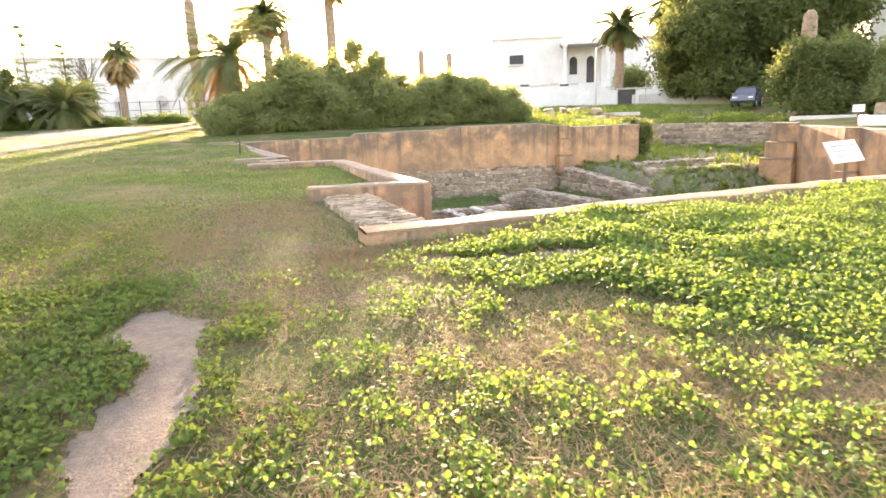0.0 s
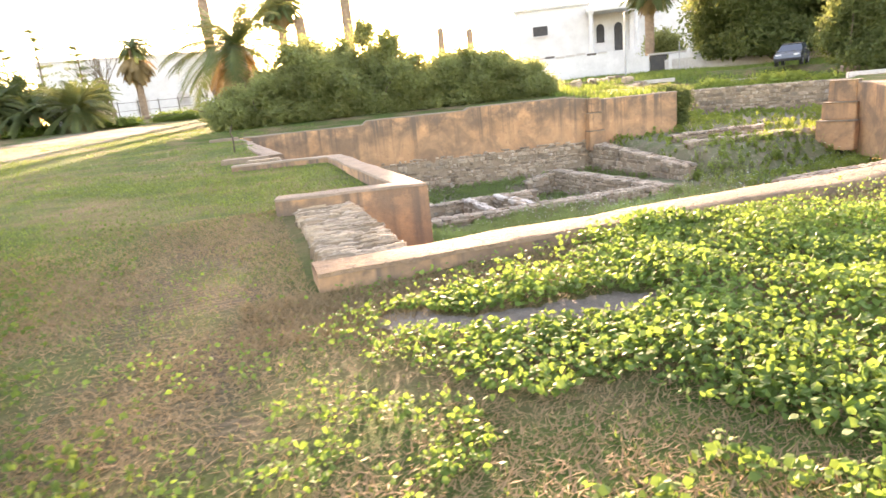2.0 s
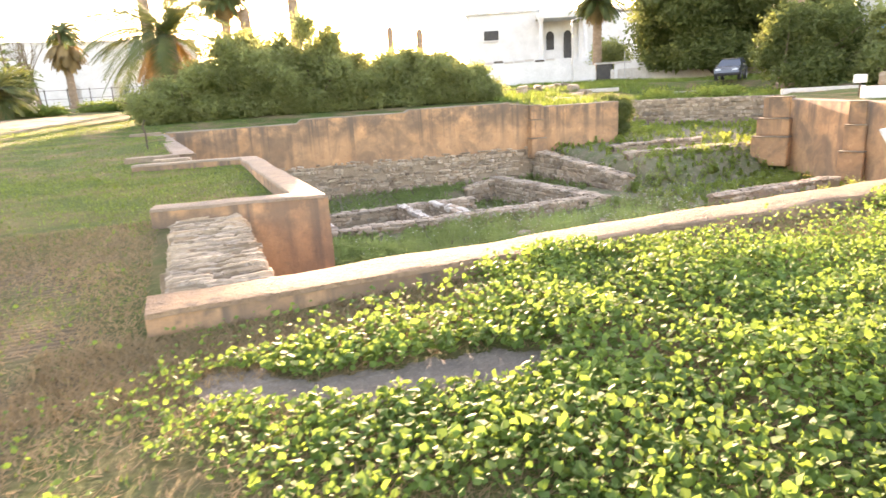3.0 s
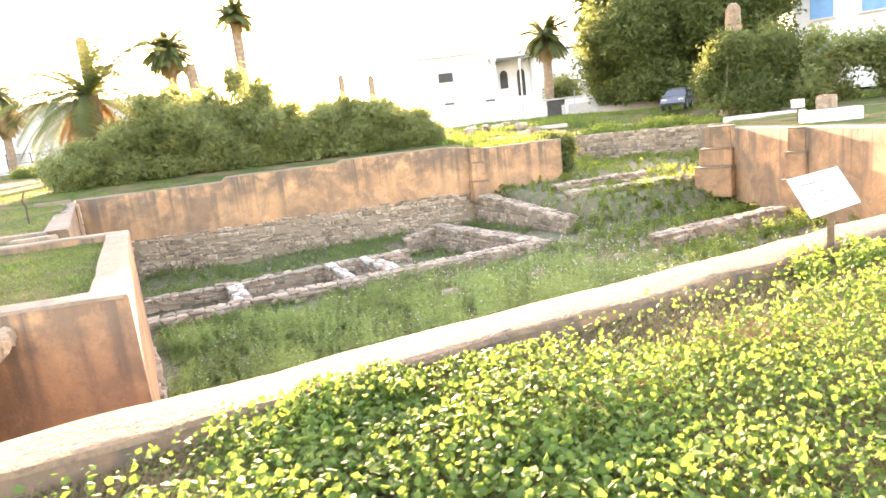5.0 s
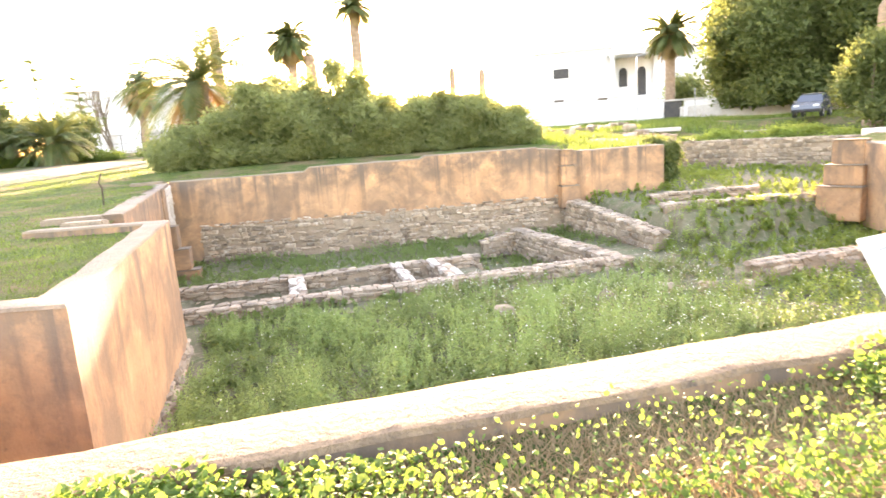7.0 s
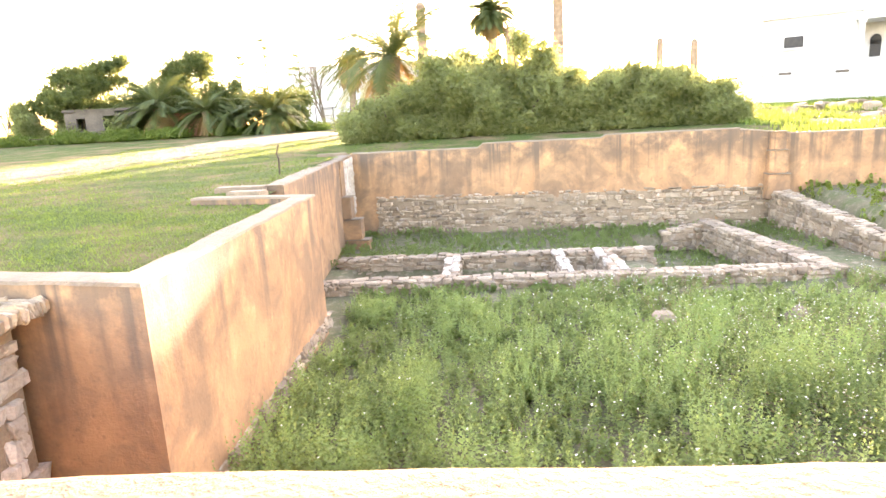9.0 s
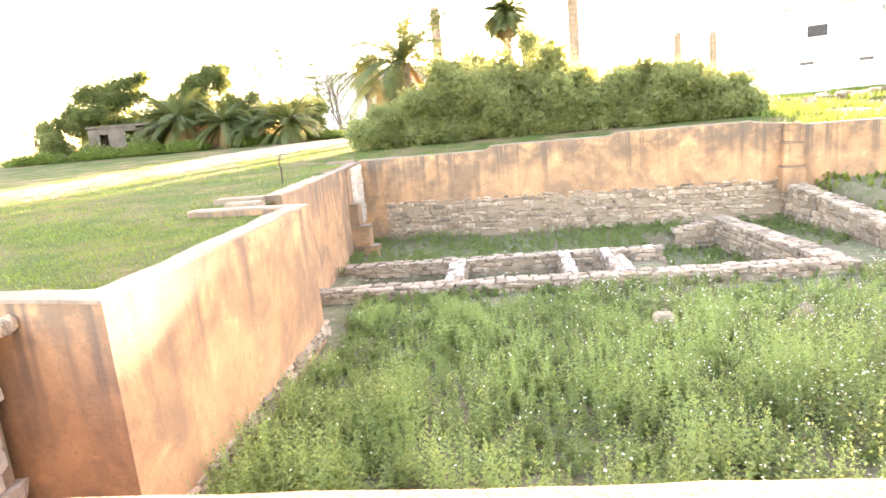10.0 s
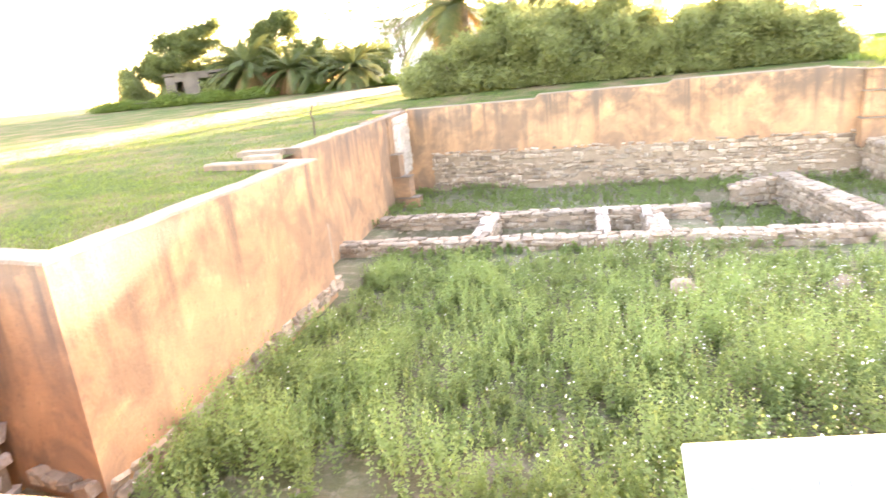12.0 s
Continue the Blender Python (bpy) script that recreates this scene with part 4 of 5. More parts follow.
def leafy_plant(name, label, category, foot, blobs, leaves, leaf, mat, seed, trunk=0.12, stems=5, depth=0.35, floor=0.1):
    ob = empty(name, label, category)
    ob.matrix_basis = pose(*foot)
    loc = [(b[0] - foot[0], b[1] - foot[1], b[2] - foot[2], *b[3:]) for b in blobs]
    bm = bmesh.new()
    limbs(bm, (0, 0, -0.2), loc, stems, trunk, seed)
    part("trunk", bm, M["bark"], ob)
    pts = shell(loc, leaves, seed, depth)
    pts = pts + np.random.default_rng(seed + 9).normal(0, leaf * 0.8, pts.shape)
    pts = pts[pts[:, 2] > floor]
    v, f = scatter_leaves(pts, leaf, 0.25, 0.5, seed + 1, 4, 0.4)
    inner = shell([(*b[:3], b[3] * 0.72, b[4] * 0.72, b[5] * 0.72) for b in loc], leaves // 7, seed + 2, 0.9)
    inner = inner[inner[:, 2] > floor]
    v2, f2 = scatter_leaves(inner, leaf * 2.4, 0.25, 0.6, seed + 3, 4, 0.4)
    v, f = np.concatenate([v, v2]), np.concatenate([f, f2 + len(v)])
    crown = arrays("crown", v, f, M[mat])
    crown.parent = ob
    return ob


def cluster(cx, cy, cz, rx, ry, rz, n, seed, small=0.42):
    """Smaller lumps that fill an ellipsoid unevenly."""
    r = random.Random(seed)
    out = [(cx, cy, cz, rx * 0.62, ry * 0.62, rz * 0.62)]
    while len(out) < n:
        d = Vector((r.gauss(0, 1), r.gauss(0, 1), r.gauss(0, 1))).normalized() * r.uniform(0.55, 0.85)
        k = small * r.uniform(0.7, 1.25)
        out.append((cx + d.x * rx, cy + d.y * ry, cz + d.z * rz, rx * k, ry * k, rz * k))
    return out


def gz(x, y):
    return float(ground_z(x, y))


# the long shrub mass behind the back wall
SH = [(-0.5, 27.3, 1.25, 1.15, 1.2, 1.0), (0.9, 27.7, 1.6, 1.5, 1.4, 1.3), (2.7, 28.2, 2.1, 1.9, 1.7, 1.9), (4.8, 28.4, 2.35, 2.0, 1.8, 2.0), (7.0, 28.6, 2.4, 2.1, 1.9, 2.1),
      (9.2, 28.6, 2.45, 2.1, 1.9, 2.15), (11.3, 28.6, 2.4, 2.0, 1.9, 2.1), (13.3, 28.6, 2.35, 2.0, 1.8, 2.0), (14.9, 28.4, 2.0, 1.5, 1.5, 1.6), (16.0, 28.2, 1.4, 1.0, 1.2, 1.1),
      (3.6, 31.0, 2.4, 2.3, 1.8, 2.1), (7.2, 31.3, 2.6, 2.4, 1.9, 2.2), (10.8, 31.3, 2.6, 2.4, 1.9, 2.2), (14.0, 31.0, 2.4, 2.2, 1.8, 2.0)]
for k, b in enumerate(SH):
    b = (*b[:2], b[2] * (0.78 if b[0] > 8.5 else 1.12), *b[3:5], b[5] * (0.74 if b[0] > 8.5 else 1.16 if b[0] > 2 else 1.0))
    crest = b[2] + 1.18 * b[5]
    lumps = cluster(b[0], b[1], b[2] - 0.1, b[3] * 1.12, b[4] * 1.1, b[5] * 1.1, 15, 500 + k, 0.4) + [(b[0], b[1] - 0.7, 0.95, b[3] * 0.95, b[4] * 0.7, 0.75)]
    lumps = [q for q in lumps if q[2] + q[5] < crest]
    leafy_plant("shrub", "dense dark green shrub backlit behind the plastered wall", "shrub", (b[0], b[1], gz(b[0], b[1])), lumps, 13000, 0.16, "shrub", 100 + k, 0.06, 9, 0.5, 0.0)


def palm(name, label, x, y, h, r0_, r1_, fronds, length, seed, dead=0, droop=1.0, z=None, lean=(0, 0), wide=1.0, skirt=0):
    """A date palm: ringed trunk, a crown of arching feather leaves, and a skirt of dead ones."""
    r = random.Random(seed)
    ob = empty(name, label, "palm tree")
    ob.matrix_basis = pose(x, y, gz(x, y) if z is None else z)
    rings = []
    n = max(8, int(h / 0.28))
    for i in range(n + 1):
        f = i / n
        rad = (r0_ + (r1_ - r0_) * f) * (1 + 0.08 * (i % 2)) * (1.25 if f < 0.05 else 1) * (1.2 if f > 0.93 and fronds else 1)
        rings.append([(lean[0] * f + rad * math.cos(a), lean[1] * f + rad * math.sin(a), h * f - 0.15) for a in (2 * math.pi * k / 12 for k in range(12))])
    if not fronds:
        for f, dz in ((0.92, 0.18), (0.7, 0.36), (0.4, 0.46)):
            rings.append([(lean[0] + r1_ * f * math.cos(a), lean[1] + r1_ * f * math.sin(a), h - 0.15 + dz) for a in (2 * math.pi * k / 12 for k in range(12))])
    part("trunk", loft(rings), M["palm_bark"], ob, smooth=False)
    for mat, count, nm in (("frond", fronds, "crown"), ("dead_frond", dead, "dead_skirt")):
        if not count:
            continue
        V, F = [], []
        for q in range(count):
            az = r.uniform(0, 2 * math.pi)
            el = r.uniform(-0.4, 1.1) if mat == "frond" else r.uniform(-1.3, 0.2 if skirt else -0.5)
            ln = length * r.uniform(0.8, 1.1) * (1 if mat == "frond" or skirt else 0.75)
            sag = skirt * (mat != "frond")
            p = Vector((lean[0], lean[1], h + r.uniform(-0.2, 0.15) - 1.1 * sag))
            d = Vector((math.cos(az) * math.cos(el), math.sin(az) * math.cos(el), math.sin(el)))
            side = Vector((-math.sin(az), math.cos(az), 0))
            seg = 13
            for s in range(seg):
                step = ln / seg
                d = (d + Vector((0, 0, -0.055 * droop * (1 + s * 0.1)))).normalized()
                p2 = p + d * step
                lf = length * 0.17 * math.sin(math.pi * min(1, 0.12 + 0.85 * s / seg)) + 0.05
                for sg in (-1, 1):
                    for sub in (0.12, 0.37, 0.62, 0.87):
                        base = p.lerp(p2, sub)
                        tip = base + side * sg * lf * 0.85 + d * lf * 0.65 + Vector((0, 0, -0.22 * lf + 0.12 * lf * r.uniform(-1, 1)))
                        wd = d * 0.034 * length / 2.5 * wide
                        i0 = len(V)
                        V += [base - wd, base + wd, tip]
                        F.append((i0, i0 + 1, i0 + 2))
                i0 = len(V)
                u = Vector((0, 0, 0.02 * length / 3))
                V += [p - u, p + u, p2]
                F.append((i0, i0 + 1, i0 + 2))
                p = p2
        c = arrays(nm, [tuple(q) for q in V], F, M[mat])
        c.parent = ob
    return ob


palm("date_palm", "short feathery date palm rising out of the shrubs", 0.2, 32.0, 4.2, 0.4, 0.36, 50, 4.7, 1, 14, 1.0, wide=0.6)
palm("date_palm", "tall palm with a skirt of dead brown fronds", -9.4, 69, 7.2, 0.36, 0.32, 45, 2.6, 2, 120, 1.3, wide=1.3, skirt=1)
palm("palm_trunk", "tall bare palm trunk without a crown", -1.9, 76, 13.2, 0.6, 0.55, 0, 1, 3)
palm("date_palm", "tall palm with a round crown against the sky", 6.4, 75, 11.6, 0.5, 0.5, 90, 3.9, 4, 40, 1.2, wide=1.25)
palm("palm_trunk", "bare leaning palm trunk beside a taller palm", 9.0, 74, 9.6, 0.6, 0.6, 0, 1, 5, lean=(-0.6, 0))
palm("date_palm", "date palm standing beside the white house", 49, 63.7, 9.3, 0.55, 0.5, 90, 4.1, 6, 30, 1.1, wide=1.25)
palm("date_palm", "tall palm behind the big dark tree", 50, 55, 11.2, 0.55, 0.5, 80, 4.2, 7, 22, 1.1, wide=1.25)
palm("palm_trunk", "slim bare palm trunk far behind the shrubs", 24.1, 69.3, 6.8, 0.4, 0.36, 0, 1, 9)
palm("palm_trunk", "slim bare palm trunk far behind the shrubs", 27.3, 68.1, 6.4, 0.4, 0.38, 0, 1, 10)
palm("palm_trunk", "cut palm trunk tapering above a light bush", 37.4, 26.5, 6.5, 0.75, 0.42, 0, 1, 8)
for k, (x, y, h, l) in enumerate(((-10.7, 45, 1.6, 3.2), (-13.6, 46, 1.6, 2.8), (-16.2, 46, 2.0, 3.2), (-20.5, 47.0, 2.4, 4.0), (13.7, 72, 14.5, 3.2))):
    palm("date_palm", "low feathery palm at the far lawn edge" if h < 5 else "slim palm far behind the shrubs", x, y, h, 0.32 if h < 5 else 0.6, 0.3 if h < 5 else 0.55, 60, l, 20 + k, 8, 1.0, wide=0.75 if h < 5 else 1.2)

leafy_plant("big_tree", "massive dark green tree with a broad crown", "tree", (46, 41, gz(46, 41)), cluster(45.5, 42, 6.4, 8.2, 6.5, 6.4, 26, 61, 0.36) + cluster(49.4, 36.0, 7.0, 6.2, 6.0, 7.0, 24, 62, 0.36) + [(44, 39, 3.0, 5, 4, 2.2), (49, 33.5, 3.0, 5, 4, 2.2)], 105000, 0.42, "tree", 200, 0.45, 9, 0.4, 0.8)
leafy_plant("bush", "light green bush with sunlit edges", "bush", (33.2, 23.0, gz(33, 23)), cluster(33.9, 22.5, 2.5, 2.9, 2.2, 2.7, 16, 63, 0.36) + [(33.9, 22.2, 1.1, 2.6, 2, 1.2)], 17000, 0.24, "tree", 210, 0.08, 7, 0.45)
leafy_plant("bush", "dark ivy bush on the broken wall end", "bush", (19.3, 21.6, 0.25), [(19.25, 20.1, -0.15, 0.5, 0.45, 0.65), (19.15, 20.15, -0.85, 0.4, 0.4, 0.55), (19.3, 21.6, 0.3, 0.6, 0.8, 0.3), (20.0, 23.5, 0.3, 0.5, 0.9, 0.25)], 6000, 0.1, "tree", 215, 0.03, 4, 0.5, -2.4)
leafy_plant("hedge", "dense green hedge along the road", "hedge", (37, 20, gz(37, 20)), cluster(37.0, 20.3, 2.0, 2.9, 2.2, 2.3, 12, 64) + cluster(40, 17.5, 2.1, 2.9, 2.6, 2.3, 12, 65) + cluster(42.5, 13, 2.2, 2.8, 3.2, 2.3, 12, 66), 24000, 0.26, "shrub", 211, 0.08, 8, 0.45)
leafy_plant("bush", "grey-green bushes before the white house", "bush", (55, 64, gz(55, 64)), [(44.5, 46.5, 2.3, 3.4, 1.2, 1.2), (53, 66, 4, 3, 2, 2.2), (58, 62, 4.4, 3.4, 2, 2.8)], 7000, 0.4, "shrub", 212, 0.1, 5, 0.4)
leafy_plant("bush", "bright yellow-green plants on the bank above the rubble wall", "bush", (29.4, 24.5, gz(29.4, 24.5)), [(27.6, 27.6, gz(27.6, 27.6) + 0.2, 1.3, 0.9, 0.4), (29.3, 25.2, gz(29.3, 25.2) + 0.25, 1.2, 1.0, 0.5), (30.8, 22.6, gz(30.8, 22.6) + 0.2, 1.2, 1.0, 0.4), (32.0, 26.5, gz(32, 26.5) + 0.2, 1.8, 1.2, 0.35)], 7000, 0.13, "bright_lit_leaf", 218, 0.02, 4, 0.6, -0.1)
rb = random.Random(77)
for k in range(16):
    bx, by = rb.uniform(19.5, 27), rb.uniform(29.5, 38)
    b = tagged(new("boulder", (PALES + STONES)[k % 15]), "weathered grey block lying on the field beyond the ruin", "boulder", "blocks on the field")
    b.matrix_basis = Matrix.LocRotScale((bx, by, gz(bx, by) + 0.15), Euler((0.1, 0.05, bx)), (rb.uniform(0.5, 1.5), rb.uniform(0.4, 0.8), rb.uniform(0.35, 0.6)))
# the trees and the ruin at the far lawn edge
for k, (bl, m_, lab) in enumerate(((cluster(-27.6, 47.4, 4.4, 3.6, 2.2, 2.6, 16, 71, 0.36) + cluster(-25.2, 48, 6.6, 2.8, 2, 1.6, 8, 72) + [(-26.2, 50.2, 3.4, 3.2, 1.0, 2.2), (-23.4, 50.2, 3.8, 2.4, 1.0, 2.4)], "tree", "ragged pine leaning over a ruined hut"),
                                   (cluster(-20.5, 50, 4.6, 3.4, 2.2, 3.2, 16, 73, 0.36) + cluster(-18.8, 51, 6.8, 2.0, 1.6, 1.5, 7, 74) + [(-20.2, 51, 3.2, 3.2, 1.0, 2.6)], "tree", "rounded green tree beside a ruined hut"),
                                   ([(-23.5, 49.8, 2.6, 3.4, 1.4, 2.3), (-17.5, 50, 2.2, 3.0, 1.4, 2.0), (-28.8, 48.8, 2.4, 1.8, 1.2, 2.2), (-27.6, 46.0, 1.3, 1.4, 0.9, 1.3), (-23.3, 46.4, 1.5, 1.3, 0.9, 1.5), (-24.9, 45.9, 1.0, 0.9, 0.6, 0.7)], "shrub", "dark low shrubs before a ruined hut"),
                                   (cluster(-30.6, 46, 2.2, 1.5, 1.3, 2.0, 9, 75), "shrub", "upright dark shrub at the lawn edge"),
                                   (cluster(-15.5, 49, 3.2, 2.8, 1.8, 2.6, 13, 76) + cluster(-11.5, 50.5, 2.6, 2.6, 1.6, 1.9, 9, 77), "tree", "dark tangled shrubs at the lawn edge"),
                                   ([(-22.5, 45, 1.2, 1.8, 1.2, 0.6), (-19, 45, 1.2, 2, 1.2, 0.5), (-26, 44.5, 1.2, 2.4, 1.2, 0.6), (-31, 44, 1.2, 2.6, 1.2, 0.5)], "grass", "rough grass bank along the lawn edge"),
                                   ([(-14, 46, 1.1, 2.4, 1.2, 0.45), (-9, 47, 1.1, 2.6, 1.2, 0.4), (-4.5, 50, 1.2, 2.4, 1.2, 0.4)], "grass", "rough grass bank along the lawn edge"))):
    leafy_plant("bush" if k > 1 else "tree", lab, "bush" if k > 1 else "tree", (bl[0][0], bl[0][1], gz(bl[0][0], bl[0][1])), bl, 20000, 0.2 if m_ != "grass" else 0.2, m_, 300 + k, 0.14 if k < 2 else 0.05, 6, 0.5)


def bare_tree(x, y, h, seed, label, leaves=0):
    r = random.Random(seed)
    ob = empty("bare_tree", label, "tree")
    ob.matrix_basis = pose(x, y, gz(x, y))
    bm = bmesh.new()

    def grow(p, d, ln, rad, lvl):
        q = p + d * ln
        tube(bm, p, q, rad, rad * 0.7, 5)
        if lvl < 4:
            for _ in range(3 if lvl < 2 else 2):
                e = (d + Vector((r.uniform(-1, 1), r.uniform(-1, 1), r.uniform(-0.1, 0.7))) * 0.6).normalized()
                grow(q, e, ln * r.uniform(0.6, 0.85), rad * 0.62, lvl + 1)

    for _ in range(3):
        grow(Vector((0, 0, -0.1)), Vector((r.uniform(-0.4, 0.4), r.uniform(-0.4, 0.4), 1)).normalized(), h * 0.28, h * 0.016, 0)
    part("trunk", bm, M["bark"], ob)


bare_tree(-11.0, 62, 7.5, 1, "leafless shrub with many thin stems by the fence")
bare_tree(-2.5, 66, 5.0, 2, "leafless shrub with thin stems by the fence")
bare_tree(-33, 47, 5.0, 3, "leafless twisted tree at the lawn edge")
for k, (x, y, h) in enumerate(((-15.9, 60, 9.2), (-13.2, 62, 7.6), (-18.5, 60, 7.6))):
    t = empty("conifer", "thin open conifer with tiered branches", "tree")
    t.matrix_basis = pose(x, y, gz(x, y))
    part("trunk", tubed((0, 0, -0.2), (0, 0, h), 0.14, 0.03, 7), M["bark"], t)
    rr = np.random.default_rng(k)
    pts = []
    for lvl in range(9):
        zz = h * (0.25 + 0.08 * lvl)
        for arm in range(5):
            a = rr.uniform(0, 6.28)
            ln = (1 - lvl / 11) * rr.uniform(1.6, 2.8)
            s = rr.random(60) ** 0.7
            pts.append(np.stack([ln * s * np.cos(a) + rr.normal(0, 0.08, 60), ln * s * np.sin(a) + rr.normal(0, 0.08, 60), zz + 0.2 * s + rr.normal(0, 0.06, 60)], 1))
    v, f = scatter_leaves(np.concatenate(pts), 0.16, 0.4, 0.35, 80 + k, 4)
    c = arrays("crown", v, f, M["tree"])
    c.parent = t


# ---- buildings ----
def window(parent, c, w, h, rz, nrm, mat="glass", arch=False, frame_mat="white"):
    """A recessed window with its frame, on a wall that faces nrm."""
    n = Vector((*nrm, 0))
    wdw = part("window", boxed(Vector(c) + n * 0.02, (w, 0.08, h), 0, rz), M[mat], parent)
    part("sill", boxed(Vector(c) + n * 0.08 + Vector((0, 0, -h / 2 - 0.06)), (w + 0.2, 0.25, 0.1), 0.01, rz), M[frame_mat], wdw)
    part("lintel", boxed(Vector(c) + n * 0.06 + Vector((0, 0, h / 2 + 0.06)), (w + 0.2, 0.2, 0.1), 0.01, rz), M[frame_mat], wdw)
    return wdw


house = empty("white_house", "white two-storey villa with a columned porch", "house")
house.matrix_basis = pose(54.8, 82.3, 1.0, 0, 0, -29) @ Matrix.Diagonal((1.5, 1.4, 1.74, 1))
part("wall", boxed((-5.4, 5, 3.0), (7.4, 8, 6.4), 0.03), M["white"], house)
part("wall", boxed((0.4, 6.2, 2.9), (4.2, 8, 6.0), 0.03), M["white"], house)
part("wall", boxed((7.5, 5.8, 2.8), (10.2, 8, 5.8), 0.03), M["white"], house)
part("roof", boxed((-5.4, 5, 6.3), (7.9, 8.5, 0.22), 0.03), M["white"], house)
part("roof", boxed((5.0, 6.0, 5.95), (15.8, 8.4, 0.2), 0.03), M["white"], house)
part("porch_roof", boxed((0.6, 0.6, 5.6), (5.2, 4.4, 0.5), 0.04), M["white"], house)
part("porch_floor", boxed((0.6, 0.6, 1.0), (5.2, 4.4, 2.0), 0.04), M["white"], house)
for cx in (-1.55, 2.8):
    col_ = part("column", tubed((cx, -1.2, 2.0), (cx, -1.2, 5.35), 0.24, 0.2, 14), M["white"], house)
    part("capital", boxed((cx, -1.2, 5.25), (0.6, 0.6, 0.2), 0.03), M["white"], col_)
w_ = part("window", boxed((-6.6, 0.97, 4.4), (1.5, 0.12, 0.8)), M["dark"], house)
part("sill", boxed((-6.6, 0.92, 3.9), (1.7, 0.25, 0.1)), M["white"], w_)
for dx, hh in ((-0.5, 1.2), (1.3, 2.0)):
    d_ = bmesh.new()
    box(d_, (dx, 2.17, 4.1 - hh / 2), (0.8, 0.12, hh))
    tube(d_, (dx, 2.11, 4.1), (dx, 2.23, 4.1), 0.4, 0.4, 20)
    part("door", d_, M["dark"], house)
gw = empty("garden_wall", "white garden wall with a dark gate along the road", "garden wall")
gw.matrix_basis = pose(33.5, 50.5, 1.0, 0, 0, -33)
part("wall", boxed((-4.3, 0, 1.1), (11.4, 0.25, 2.2), 0.02), M["white"], gw)
part("wall", boxed((3.1, 0, 0.8), (3.3, 0.25, 1.5), 0.02), M["white"], gw)
part("wall", boxed((10.6, 0, 0.8), (8.2, 0.25, 1.5), 0.02), M["white"], gw)
part("gate", boxed((5.6, 0.05, 0.8), (1.5, 0.08, 1.5), 0.02), M["dark"], gw)
part("roof", boxed((6.4, 0.9, 1.66), (3.4, 2.0, 0.16), 0.02), M["shade_wall"], gw)
for k in range(11):
    part("coping_block", boxed((-9.5 + k, 0, 2.25 + 0.06 * (k % 3)), (0.9, 0.35, 0.2), 0.02), M["old_wall" if k % 4 == 1 else "shade_wall"], gw)
low = empty("road_wall", "low grey wall along the road under the big tree", "garden wall")
low.matrix_basis = pose(46, 40, 0.85, 0, 0, -45)
part("wall", boxed((0, 0, 0.6), (26, 0.25, 1.2), 0.02), M["shade_wall"], low)

villa = empty("white_villa", "white villa with blue shutters behind trees", "house")
villa.matrix_basis = pose(60, 27, 0.8, 0, 0, -62)
part("wall", boxed((0, 0, 4.2), (18, 9, 8.6), 0.03), M["white"], villa)
part("roof", boxed((0, 0, 8.55), (18.4, 9.4, 0.25), 0.03), M["white"], villa)
for k in range(5):
    for zz in (3.0, 6.4):
        w_ = part("window", boxed((-7 + 3.5 * k, -4.53, zz), (1.6, 0.1, 1.5)), M["blue"], villa)
        part("sill", boxed((-7 + 3.5 * k, -4.6, zz - 0.85), (1.9, 0.25, 0.1)), M["white"], w_)
        for sl in range(6):
            part("slat", boxed((-7 + 3.5 * k, -4.6, zz - 0.6 + 0.24 * sl), (1.5, 0.04, 0.1)), M["blue"], w_)

long_b = empty("white_building", "long white building behind the fence", "building")
long_b.matrix_basis = pose(-10, 92, 1.3, 0, 0, 4)
part("wall", boxed((0, 0, 3.9), (26, 10, 7.9), 0.03), M["white"], long_b)
part("roof", boxed((0, 0, 7.92), (26.4, 10.4, 0.25), 0.03), M["white"], long_b)
for k in range(4):
    d_ = bmesh.new()
    box(d_, (-7 + 5 * k, -5.02, 1.5), (1.6, 0.1, 1.6))
    tube(d_, (-7 + 5 * k, -5.07, 2.3), (-7 + 5 * k, -4.97, 2.3), 0.8, 0.8, 16)
    part("window", d_, M["shade_wall"], long_b)

fence = empty("fence", "thin dark metal fence across the lawn end", "fence")
fence.matrix_basis = pose(-14, 70, gz(-10, 70))
for k in range(13):
    p_ = part("post", tubed((k * 2.0, 0, -0.1), (k * 2.0, 0, 2.0), 0.05, 0.05, 6), M["iron"], fence)
for zz in (0.25, 1.0, 1.85):
    part("rail", tubed((0, 0, zz), (24, 0, zz), 0.022, 0.022, 5), M["iron"], fence)

hut = empty("ruined_hut", "ruined grey stone hut under overgrown trees", "hut")
hut.matrix_basis = pose(-25.6, 48.2, gz(-25, 48), 0, 0, 22)
for cx, w, h, cz in ((-2.2, 0.8, 2.3, 1.1), (-0.55, 1.3, 2.4, 1.15), (1.75, 1.6, 2.2, 1.05), (-1.5, 0.7, 0.9, 0.4), (-1.5, 0.7, 0.5, 2.05), (0.5, 0.9, 0.4, 2.15)):
    part("wall", boxed((cx, -1.3, cz), (w, 0.4, h), 0.04), M["old_wall"], hut)
for cx in (-2.5, 2.5):
    part("wall", boxed((cx, 0, 1.1), (0.3, 2.6, 2.2), 0.04), M["old_wall"], hut)
# back wall coloured near black for the unlit inside behind the openings
part("unlit_back_wall", boxed((0, 1.3, 1.1), (5.2, 0.3, 2.2), 0.04), M["dark"], hut)
part("roof", boxed((0, 0, 2.4), (5.4, 3.2, 0.2), 0.04), M["old_wall"], hut)
shed = empty("brick_ruin", "low red brick ruin among shrubs", "ruin")
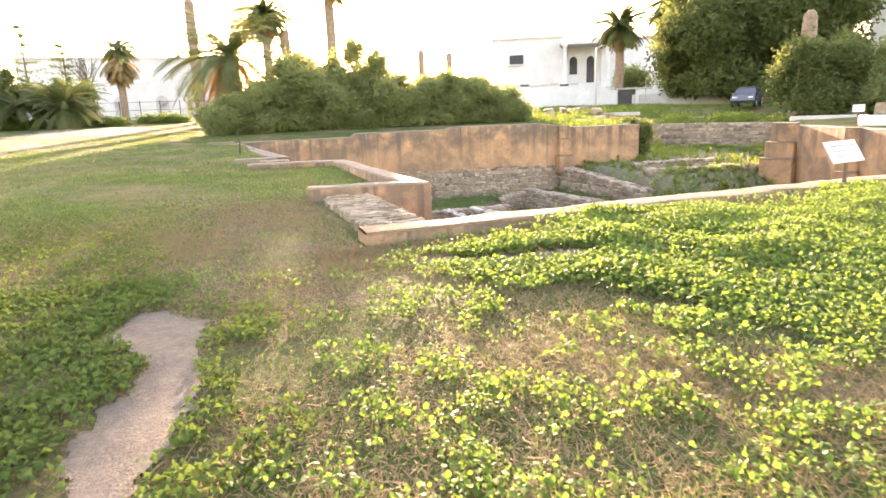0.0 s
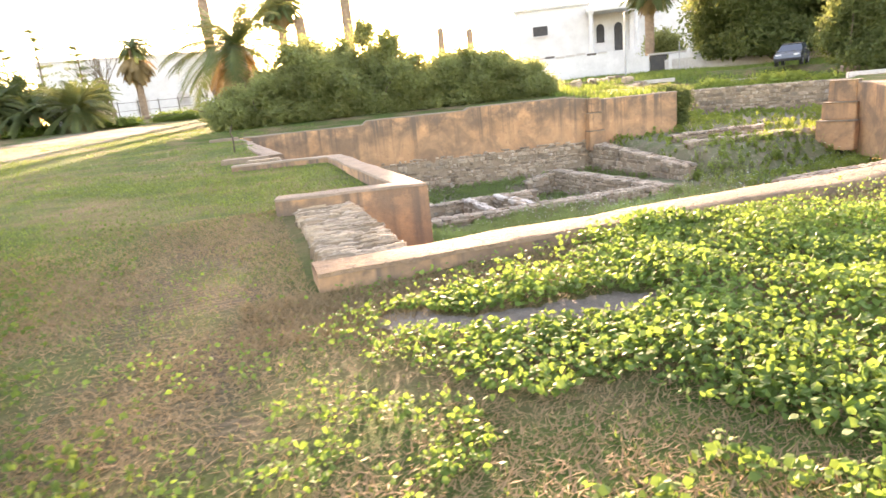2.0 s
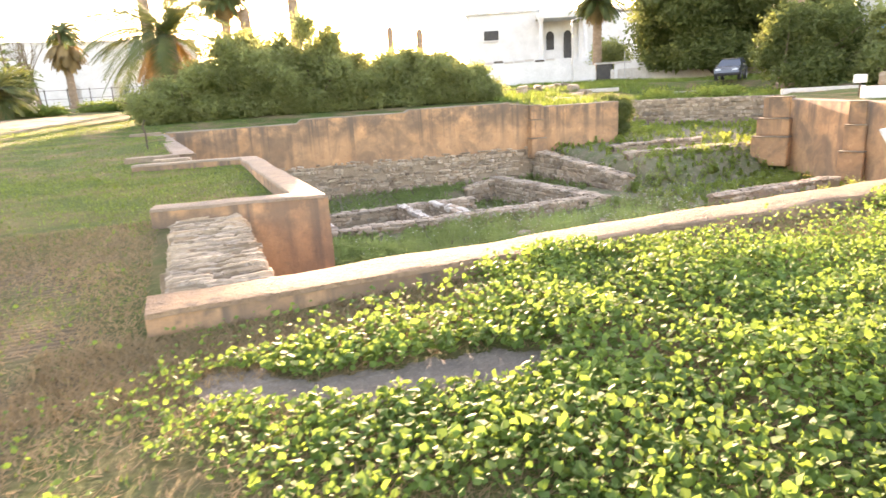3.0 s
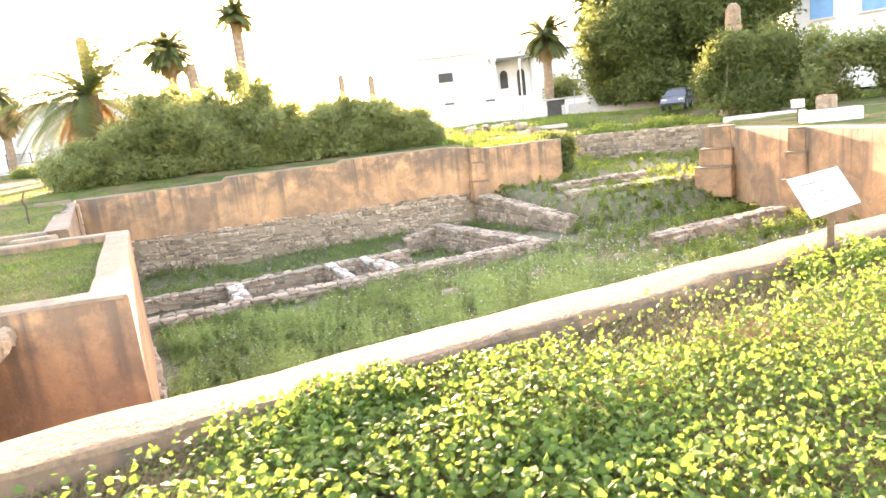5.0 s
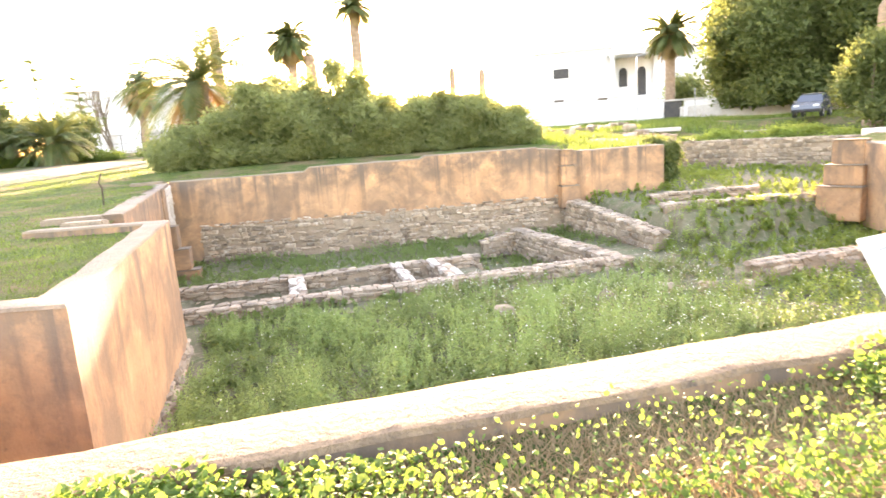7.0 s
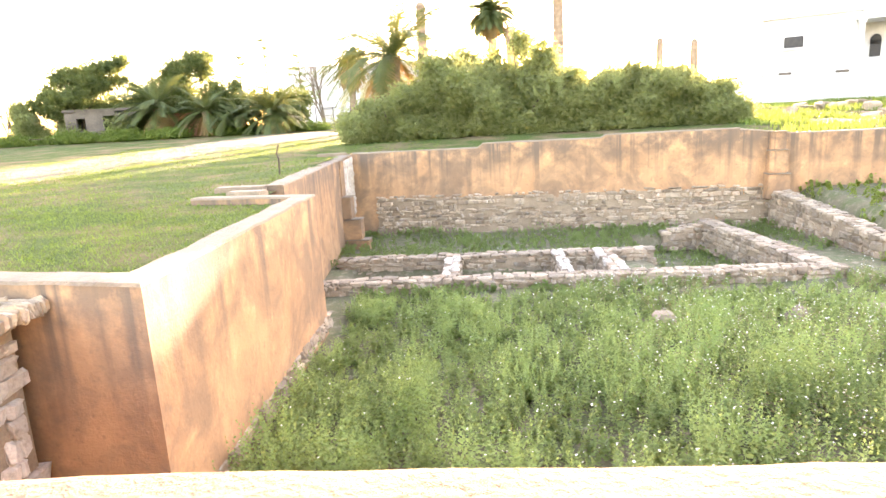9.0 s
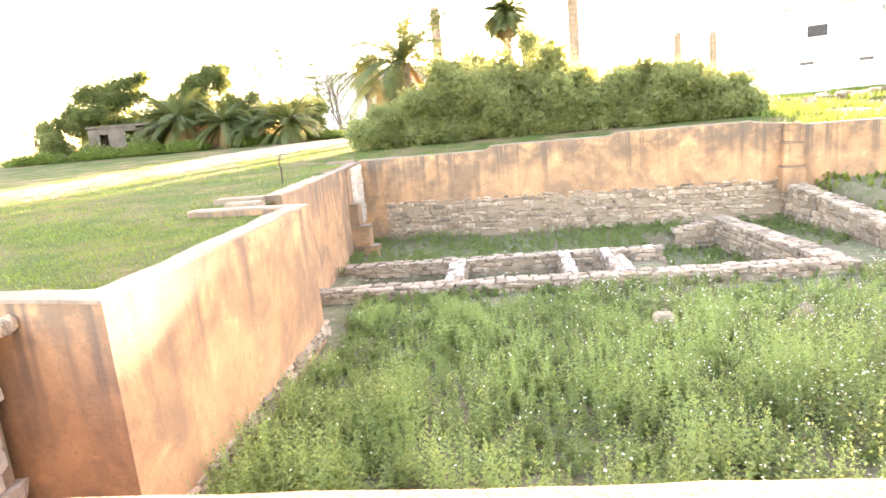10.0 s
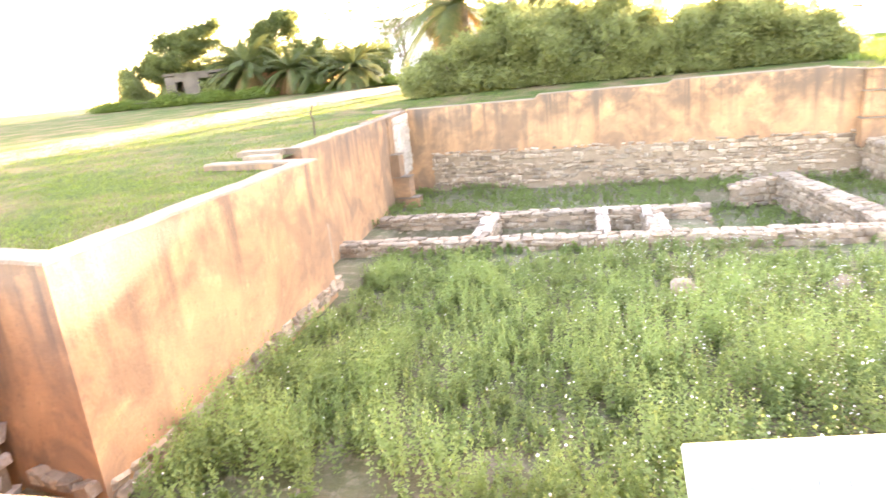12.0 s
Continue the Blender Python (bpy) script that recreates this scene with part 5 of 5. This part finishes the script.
shed.matrix_basis = pose(-18.2, 49.2, gz(-18, 49), 0, 0, 15)
part("wall", boxed((0, 0, 0.9), (4.5, 2, 1.9), 0.05), M["terracotta"], shed)

lamp = empty("street_lamp", "slim grey street lamp by the garden wall", "street lamp")
lamp.matrix_basis = pose(34.3, 47.0, gz(34, 47))
part("pole", tubed((0, 0, -0.1), (0, 0, 5.6), 0.09, 0.06, 8), M["galv"], lamp)
part("arm", tubed((0, 0, 5.55), (0.9, 0.3, 5.8), 0.05, 0.04, 8), M["galv"], lamp)
part("head", boxed((1.05, 0.35, 5.8), (0.5, 0.22, 0.12), 0.03), M["galv"], lamp)
for k, (x, y) in enumerate(((39, 45.5), (27.5, 52), (43, 43.5))):
    p_ = empty("fence_post", "thin metal post by the road", "post", "posts by the road")
    p_.matrix_basis = pose(x, y, gz(x, y))
    part("post", tubed((0, 0, -0.1), (0, 0, 2.6), 0.04, 0.035, 6), M["galv"], p_)


def parked_car(x, y, z, rz):
    car = empty("parked_car", "dark blue-grey hatchback parked by the road", "car")
    car.matrix_basis = pose(x, y, z, 0, 0, rz)
    prof = [(-2.0, 0.35), (-2.05, 0.6), (-2.0, 0.85), (-1.85, 1.0), (-1.2, 1.02), (1.0, 0.98), (1.6, 0.9), (1.95, 0.75), (2.02, 0.5), (1.98, 0.32)]
    bm = loft([[(px, yy * (1 if pz < 0.9 else 0.95), pz) for px, pz in prof] for yy in (-0.82, -0.78, 0.78, 0.82)])
    body = part("body", bm, M["car"], car)
    cab = [(-1.8, 1.0), (-1.5, 1.36), (-1.1, 1.47), (0.1, 1.47), (0.45, 1.38), (1.05, 0.98)]
    part("cabin", loft([[(px, yy * (0.82 if pz > 1.2 else 1), pz) for px, pz in cab] for yy in (-0.76, 0.76)]), M["glass"], car)
    part("roof", boxed((-0.5, 0, 1.475), (1.35, 1.24, 0.04), 0.015), M["car"], car)
    for sx in (-1.25, 1.28):
        for sy in (-0.76, 0.76):
            w_ = part("wheel", tubed((sx, sy - 0.1, 0.3), (sx, sy + 0.1, 0.3), 0.3, 0.3, 18), M["rubber"], car)
            part("rim", tubed((sx, sy - 0.108, 0.3), (sx, sy + 0.108, 0.3), 0.18, 0.18, 14), M["galv"], w_)
    for sy in (-0.55, 0.55):
        part("headlight", boxed((1.93, sy, 0.72), (0.12, 0.36, 0.14), 0.03), M["lamp_glass"], car)
    for sy in (-0.9, 0.9):
        part("mirror", boxed((0.55, sy, 1.02), (0.12, 0.16, 0.12), 0.03), M["car"], car)
    part("bumper", boxed((2.0, 0, 0.42), (0.12, 1.5, 0.18), 0.04), M["rubber"], car)


parked_car(37.6, 31.6, gz(37.6, 31.6) + 0.1, 215)
